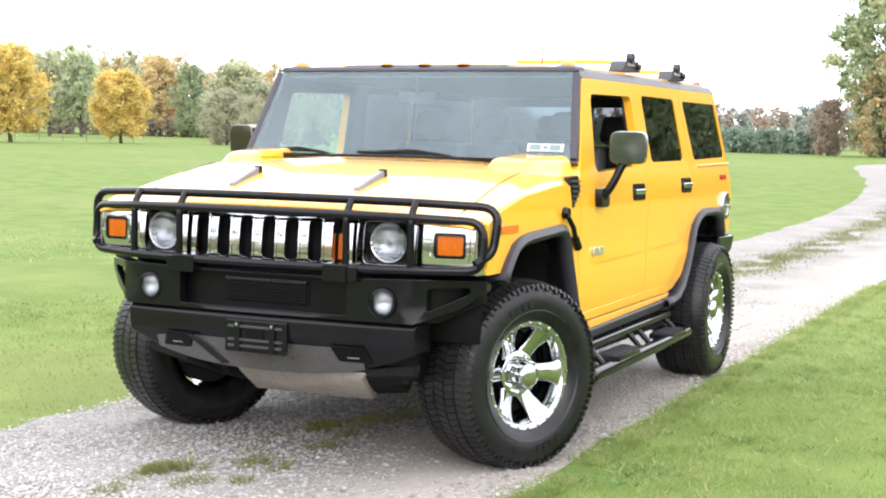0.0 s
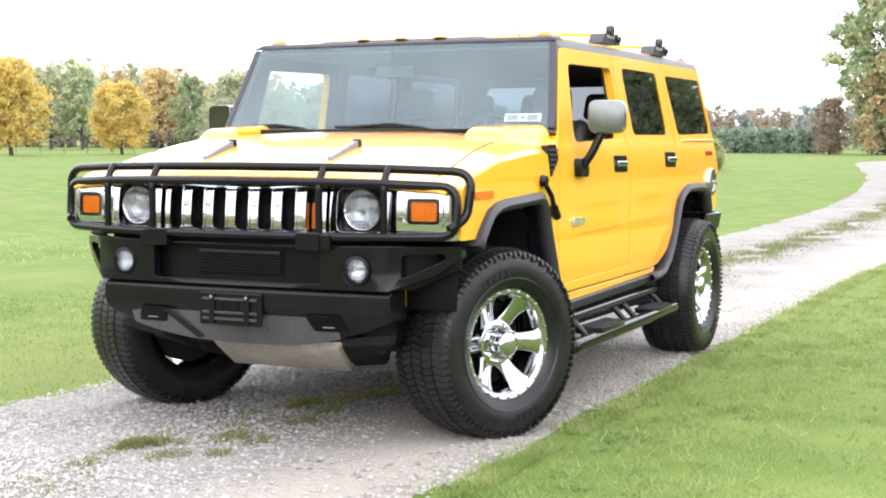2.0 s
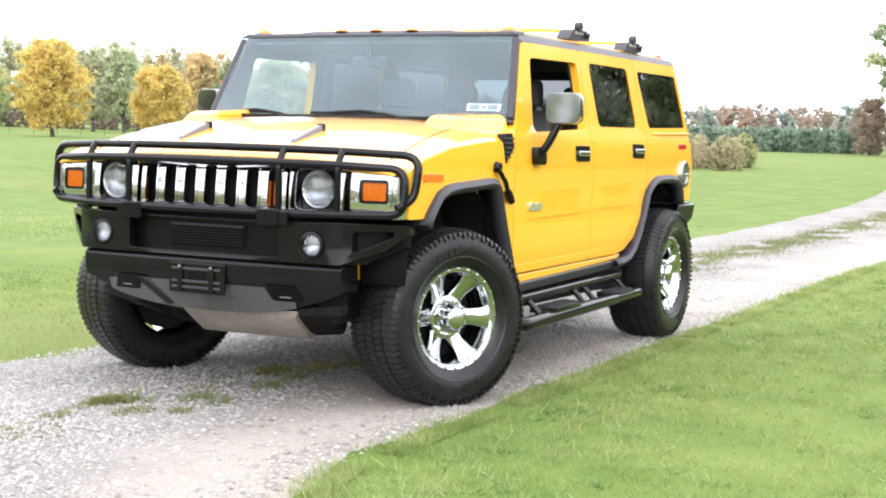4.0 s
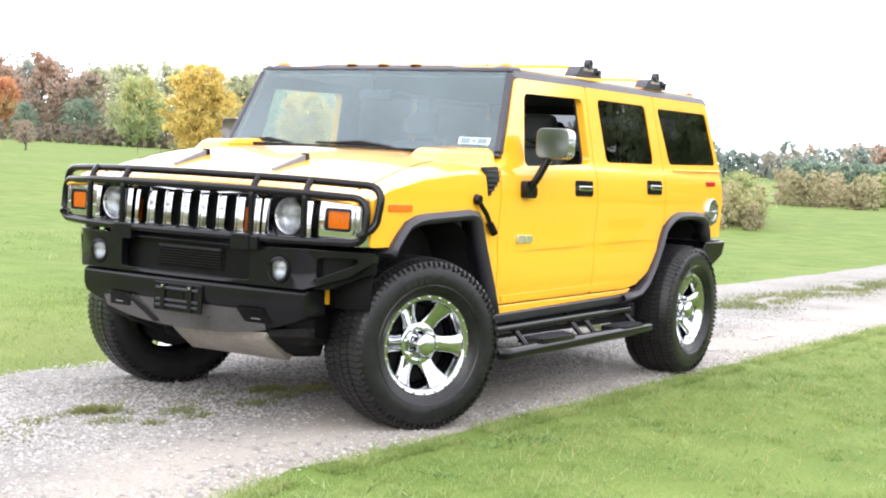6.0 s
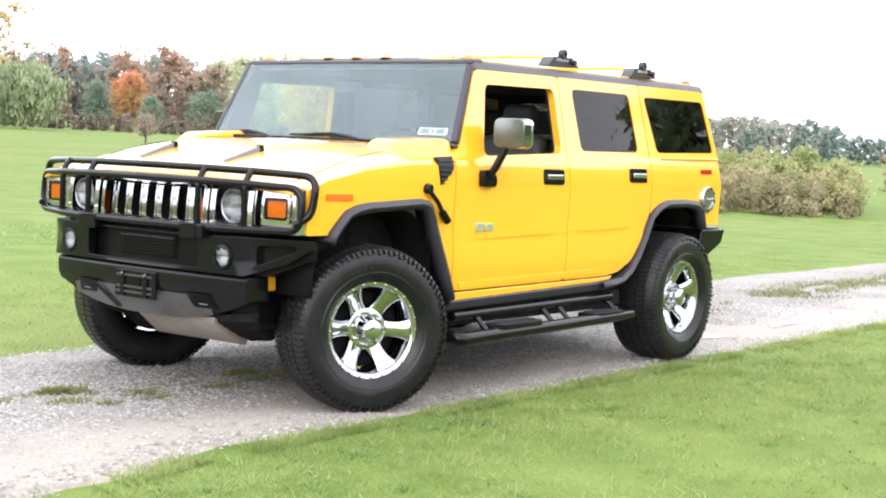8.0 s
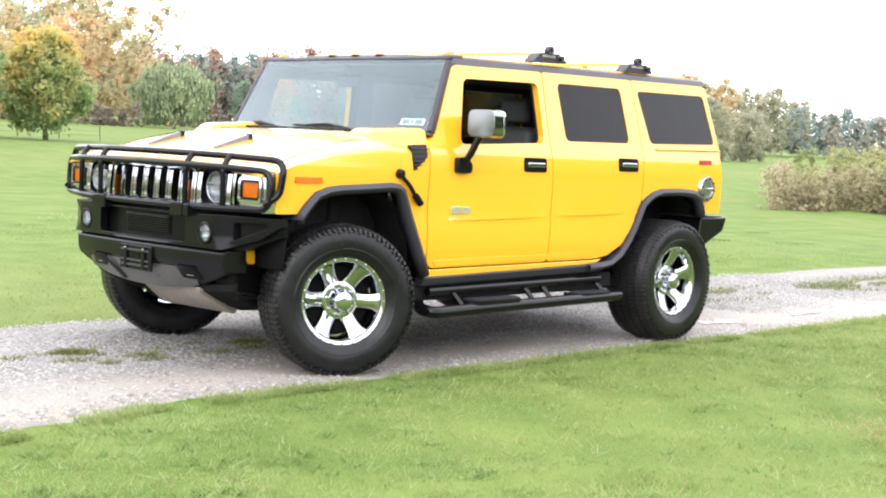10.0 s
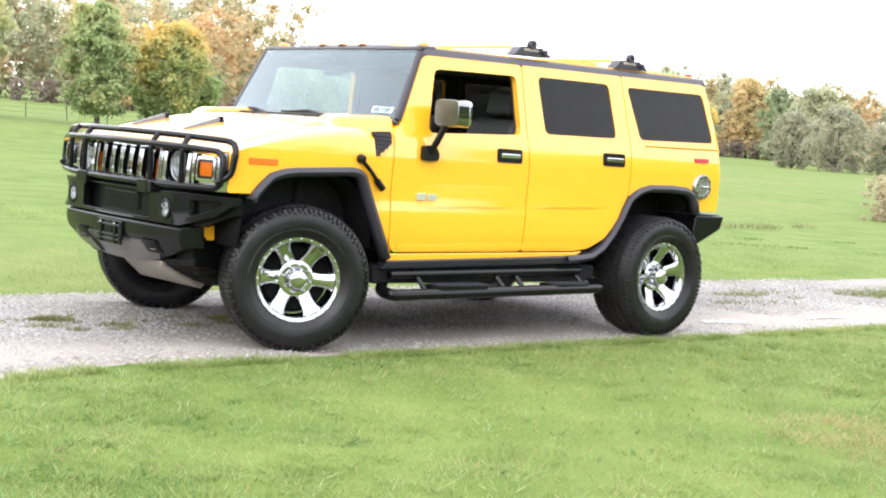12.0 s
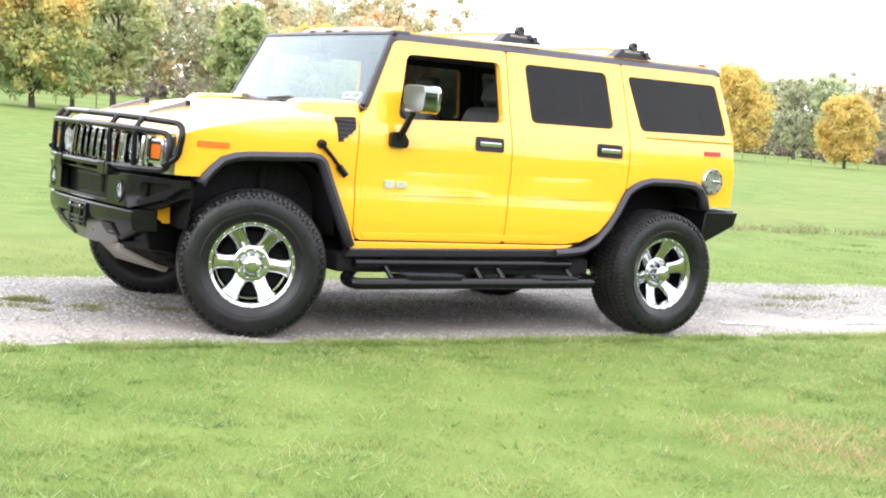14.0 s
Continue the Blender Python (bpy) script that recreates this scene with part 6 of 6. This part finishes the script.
lawn("grass", "short mown green grass by the drive", -10.5, 8.0, 0.9, 8.6, 4900, 0.012, 0.046, M_BLADE, 101, w=0.0029, flat=0.4, keep=lambda x, y, r: r.random(len(x)) < np.clip((8.0 - x) / 4, 0, 1) * np.clip((8.6 - y) / 4, 0, 1) * np.clip((x + 10.5) / 5, 0, 1))
lawn("grass", "short green grass beyond the drive", -14, 6, -12, -1.5, 1100, 0.015, 0.04, M_BLADE, 102, w=0.005, keep=lambda x, y, r: r.random(len(x)) < np.clip((y + 12) / 9, 0, 1) * np.clip((x + 14) / 5, 0, 1) * np.clip((6 - x) / 4, 0, 1))
lawn("grass", "green grass along the drive", -30, -6.0, 0.6, 4.5, 900, 0.02, 0.045, M_BLADE, 103, w=0.006, keep=lambda x, y, r: r.random(len(x)) < np.clip((x + 30) / 18, 0, 1) * np.clip((4.5 - y) / 2, 0, 1) * np.clip((-6 - x) / 4, 0, 1))
lawn("dry_grass", "straw-coloured dry grass tufts in the lawn", -3.5, 4.5, 1.6, 6.0, 5200, 0.035, 0.075, M_STRAW, 105, w=0.0036, flat=0.7, keep=lambda x, y, r: (r.random(len(x)) < (0.74 - (x - 0.1) ** 2 / 0.75 - (y - 4.05) ** 2 / 0.75) * (0.7 + 0.5 * np.sin(9 * x + 4 * y) * np.sin(7 * y - 3 * x + 1))) | (r.random(len(x)) < 0.006))


def patch(name, label, cx, cy, rx, ry, n, h0, h1, material, seed, w=0.005):
    rng = np.random.default_rng(seed)
    r, a = np.sqrt(rng.random(n)), rng.random(n) * 2 * np.pi
    x, y = cx + rx * r * np.cos(a), cy + ry * r * np.sin(a)
    h = rng.uniform(h0, h1, n) * (1.1 - 0.6 * r)
    return tagged(blades(name, label, x, y, h, w * rng.uniform(0.7, 1.6, n), material, rng, 0.35, 0.012), label, "weeds", kind="stuff")


for i, (cx, cy, rx, ry, n) in enumerate(((2.50, -0.37, 0.15, 0.075, 2000), (1.31, -0.23, 0.15, 0.09, 1100), (1.06, -0.10, 0.22, 0.10, 420), (0.79, 0.0, 0.24, 0.10, 300))):
    patch("moss", "low mossy mound in the gravel", cx, cy, rx, ry, n, 0.03, 0.055, M_MOSS, 240 + i, 0.006)
for i, (cx, cy, rx, ry, n) in enumerate(((2.18, -0.09, 0.17, 0.07, 380), (2.20, 0.07, 0.13, 0.05, 150), (1.70, 0.01, 0.15, 0.06, 300), (2.51, 0.06, 0.09, 0.05, 200), (2.63, -0.11, 0.15, 0.10, 340), (2.72, -0.36, 0.07, 0.04, 70), (2.90, -0.34, 0.12, 0.07, 150), (1.96, -0.23, 0.08, 0.04, 80), (1.66, -0.32, 0.10, 0.05, 80), (1.42, -0.01, 0.15, 0.06, 240), (3.25, -0.2, 0.3, 0.2, 260), (0.1, -0.2, 0.5, 0.2, 300), (-0.8, -0.3, 1.0, 0.22, 300))):
    patch("weeds", "low green weeds in the middle of the gravel", cx, cy, rx, ry, n, 0.03, 0.06, M_WEED, 200 + i)
patch("tall_weeds", "small leafy weed standing in the gravel", 2.42, -0.27, 0.08, 0.06, 46, 0.06, 0.11, M_WEED, 260, 0.011)
# green strip along the middle of the drive behind the car
rng = np.random.default_rng(300)
gx = -3.4 - 34 * rng.random(36000) ** 1.5
gy = road_mid(gx) - 0.18 + rng.normal(scale=0.2, size=len(gx)) + 0.08 * np.sin(gx * 1.7)
dens = np.array([noise.noise((x * 0.9, y * 2.5, 1)) for x, y in zip(gx, gy)])
ok = dens > np.interp(gx, [-14, -8, -5], [-0.33, -0.2, 0.15])
gx, gy = gx[ok], gy[ok]
blades("weeds", "green strip along the middle of the drive", gx, gy, rng.uniform(0.02, 0.06, len(gx)), rng.uniform(0.004, 0.009, len(gx)), M_WEED, rng, 0.2, 0.012)
tagged(bpy.data.objects["weeds"], category="weeds")


def tufts(name, label, count, per, x0, x1, y0, y1, spread, h0, h1, w, material, seed, flat=0.2):
    """Clumps of grass or clover strewn over the lawn."""
    rng = np.random.default_rng(seed)
    cx, cy = rng.uniform(x0, x1, count), rng.uniform(y0, y1, count)
    ok = road_edge_near(cx, cy) > 0.08
    cx, cy = cx[ok].repeat(per), cy[ok].repeat(per)
    x, y = cx + rng.normal(scale=spread, size=len(cx)), cy + rng.normal(scale=spread, size=len(cx))
    return blades(name, label, x, y, rng.uniform(h0, h1, len(x)), w * rng.uniform(0.7, 1.4, len(x)), material, rng, flat)


M_TUFT = leafy("pale_tuft_grass", (0.18, 0.28, 0.09), (0.25, 0.345, 0.125), (0.36, 0.42, 0.20), 3.0, speck=0.45)
M_CLOVER = leafy("clover", (0.085, 0.15, 0.04), (0.11, 0.19, 0.05), (0.15, 0.23, 0.07), 3.0, speck=0.45)
tufts("grass_tufts", "taller pale tufts in the mown lawn", 330, 16, -8, 5.4, 1.2, 6.0, 0.035, 0.025, 0.06, 0.0036, M_TUFT, 501, 0.5)
tufts("grass_tufts", "soft pale tufts along the drive", 260, 12, -8, 5.4, 1.2, 2.2, 0.03, 0.025, 0.06, 0.003, M_TUFT, 502, 0.5)
tufts("grass_clumps", "uneven thicker clumps in the mown lawn", 1500, 22, -7.5, 5.4, 1.1, 6.1, 0.035, 0.03, 0.06, 0.0034, M_BLADE, 507, 0.35)
tufts("clover", "low dark clover patches in the lawn", 120, 110, -7, 5.4, 1.4, 6.0, 0.09, 0.012, 0.03, 0.007, M_CLOVER, 503, 1.2)
tufts("lawn_weeds", "small broad-leaved weeds in the mown lawn", 420, 10, -7, 5.4, 1.2, 6.0, 0.022, 0.018, 0.042, 0.009, M_TUFT, 508, 1.0)
tufts("lawn_weeds", "darker broad-leaved weeds in the mown lawn", 380, 9, -7, 5.4, 1.2, 6.0, 0.025, 0.018, 0.045, 0.010, M_CLOVER, 509, 0.9)
tufts("clover", "low dark clover patches beyond the drive", 110, 60, -16, 5, -11, -2.2, 0.16, 0.012, 0.03, 0.010, M_CLOVER, 504, 1.2)
tufts("tall_weeds", "ragged dark weeds on the far lawn", 24, 30, -19.0, -13.0, -10.6, -9.4, 0.16, 0.05, 0.16, 0.014, M_WEED, 505, 0.3)
tufts("tall_weeds", "ragged pale weeds on the far lawn", 60, 24, -10, -4, -12.2, -7.2, 0.2, 0.03, 0.09, 0.012, M_TUFT, 506, 0.4)


# ragged grass that creeps over the drive's edge
rng = np.random.default_rng(520)
ex = rng.uniform(-9, 6, 26000)
ex = ex[np.array([noise.noise((x * 2.3, 3, 3)) + 0.5 * noise.noise((x * 9, 1, 8)) for x in ex]) > -0.25]
ey = road_mid(ex) + road_half(ex) + 0.06 - np.abs(rng.normal(scale=0.085, size=len(ex)))
blades("edge_grass", "ragged grass creeping over the drive's edge", ex, ey, rng.uniform(0.015, 0.045, len(ex)), rng.uniform(0.002, 0.004, len(ex)), M_BLADE, rng, 0.4, 0.014)


def stones():
    """Loose crushed stones strewn over the near stretch of the drive."""
    rng = np.random.default_rng(400)
    n = 135000
    x = rng.uniform(-8, 8.5, n)
    u = rng.uniform(-1, 1, n)
    m, h = road_mid(x), road_half(x)
    y = m + u * (h - 0.12) + 0.04 * rng.normal(size=n)
    worn = np.exp(-((u - 0.68) / 0.30) ** 2) * 0.93
    keep = (rng.random(n) > worn) & (rng.random(n) < np.clip((8.5 - x) / 4, 0, 1) * np.clip((x + 8) / 4, 0, 1))
    x, y = x[keep], y[keep]
    n = len(x)
    s = 0.0055 + 0.0125 * rng.random(n) ** 2.2
    base = np.array([(1, 0, 0), (-1, 0, 0), (0, 1, 0), (0, -1, 0), (0, 0, 1), (0, 0, -1)], float)
    faces = np.array([(4, 0, 2), (4, 2, 1), (4, 1, 3), (4, 3, 0)])
    pts = base[None] * (0.55 + 0.6 * rng.random((n, 6, 1)))
    a = rng.random(n) * 6.283
    c, si = np.cos(a)[:, None], np.sin(a)[:, None]
    px = pts[..., 0] * c - pts[..., 1] * si
    py = pts[..., 0] * si + pts[..., 1] * c
    pz = pts[..., 2] * 0.6 + 0.25 * px * rng.normal(size=(n, 1))
    co = np.stack([x[:, None] + px * s[:, None], y[:, None] + py * s[:, None], (slopes(x, y) + 0.019)[:, None] + pz * s[:, None]], -1)
    me = bpy.data.meshes.new("gravel_stones")
    me.vertices.add(n * 6)
    me.vertices.foreach_set("co", co.astype(np.float32).ravel())
    idx = (faces[None] + (np.arange(n) * 6)[:, None, None]).reshape(-1)
    me.loops.add(len(idx))
    me.loops.foreach_set("vertex_index", idx.astype(np.int32))
    me.polygons.add(len(idx) // 3)
    me.polygons.foreach_set("loop_start", np.arange(0, len(idx), 3, dtype=np.int32))
    me.update(calc_edges=True)
    me.materials.append(M_STONE)
    return tagged(new("gravel_stones", me), "loose pale crushed stones on the drive", "gravel", kind="stuff")


M_STONE = leafy("crushed_stone", (0.24, 0.23, 0.22), (0.42, 0.40, 0.385), (0.62, 0.60, 0.585), speck=0.45)
stones()


def puddle(cx, cy, rx, ry, seed):
    bm = bmesh.new()
    ring = []
    for k in range(40):
        a = 2 * math.pi * k / 40
        r = 1 + 0.75 * noise.noise((math.cos(a) * 1.9 + seed, math.sin(a) * 1.9, seed))
        x, y = cx + rx * r * math.cos(a), cy + ry * r * math.sin(a)
        ring.append(bm.verts.new((x, y, slope(x, y) + 0.0195)))
    bm.faces.new(ring)
    return tagged(part("puddle", bm, M_WATER), "shallow rain puddle on the gravel", "puddle", kind="structure")


M_WATER = mat("muddy_water", (0.17, 0.155, 0.135), 0.22, var=0.2, scale=5, spec=0.35)
for i, (cx, cy, rx, ry) in enumerate(((-2.95, 0.64, 0.36, 0.09), (-4.4, 0.62, 0.4, 0.07))):
    puddle(cx, cy, rx, ry, i * 3.1)


# ---- wire fence along the far lawn ----
def wire_fence(pts, tall):
    f = empty("wire_fence", Matrix.Identity(4), "thin dark wire fence on posts along the lawn", "fence")
    tops = []
    for x, y in pts:
        z = slope(x, y)
        part("post", tube([(x, y, z - 0.1), (x, y, z + tall)], 0.022, 6), M_BARK, f)
        tops.append((x, y, z))
    for h in (0.32 * tall, 0.64 * tall, 0.94 * tall):
        part("wire", tube([(x, y, z + h) for x, y, z in tops], 0.006, 4), M_BARK, f)


wire_fence([at(az, 112)[:2] for az in np.arange(218.6, 226.5, 0.9)], 0.95)
wire_fence([at(az, 66)[:2] for az in np.arange(237.5, 257, 1.6)], 0.7)
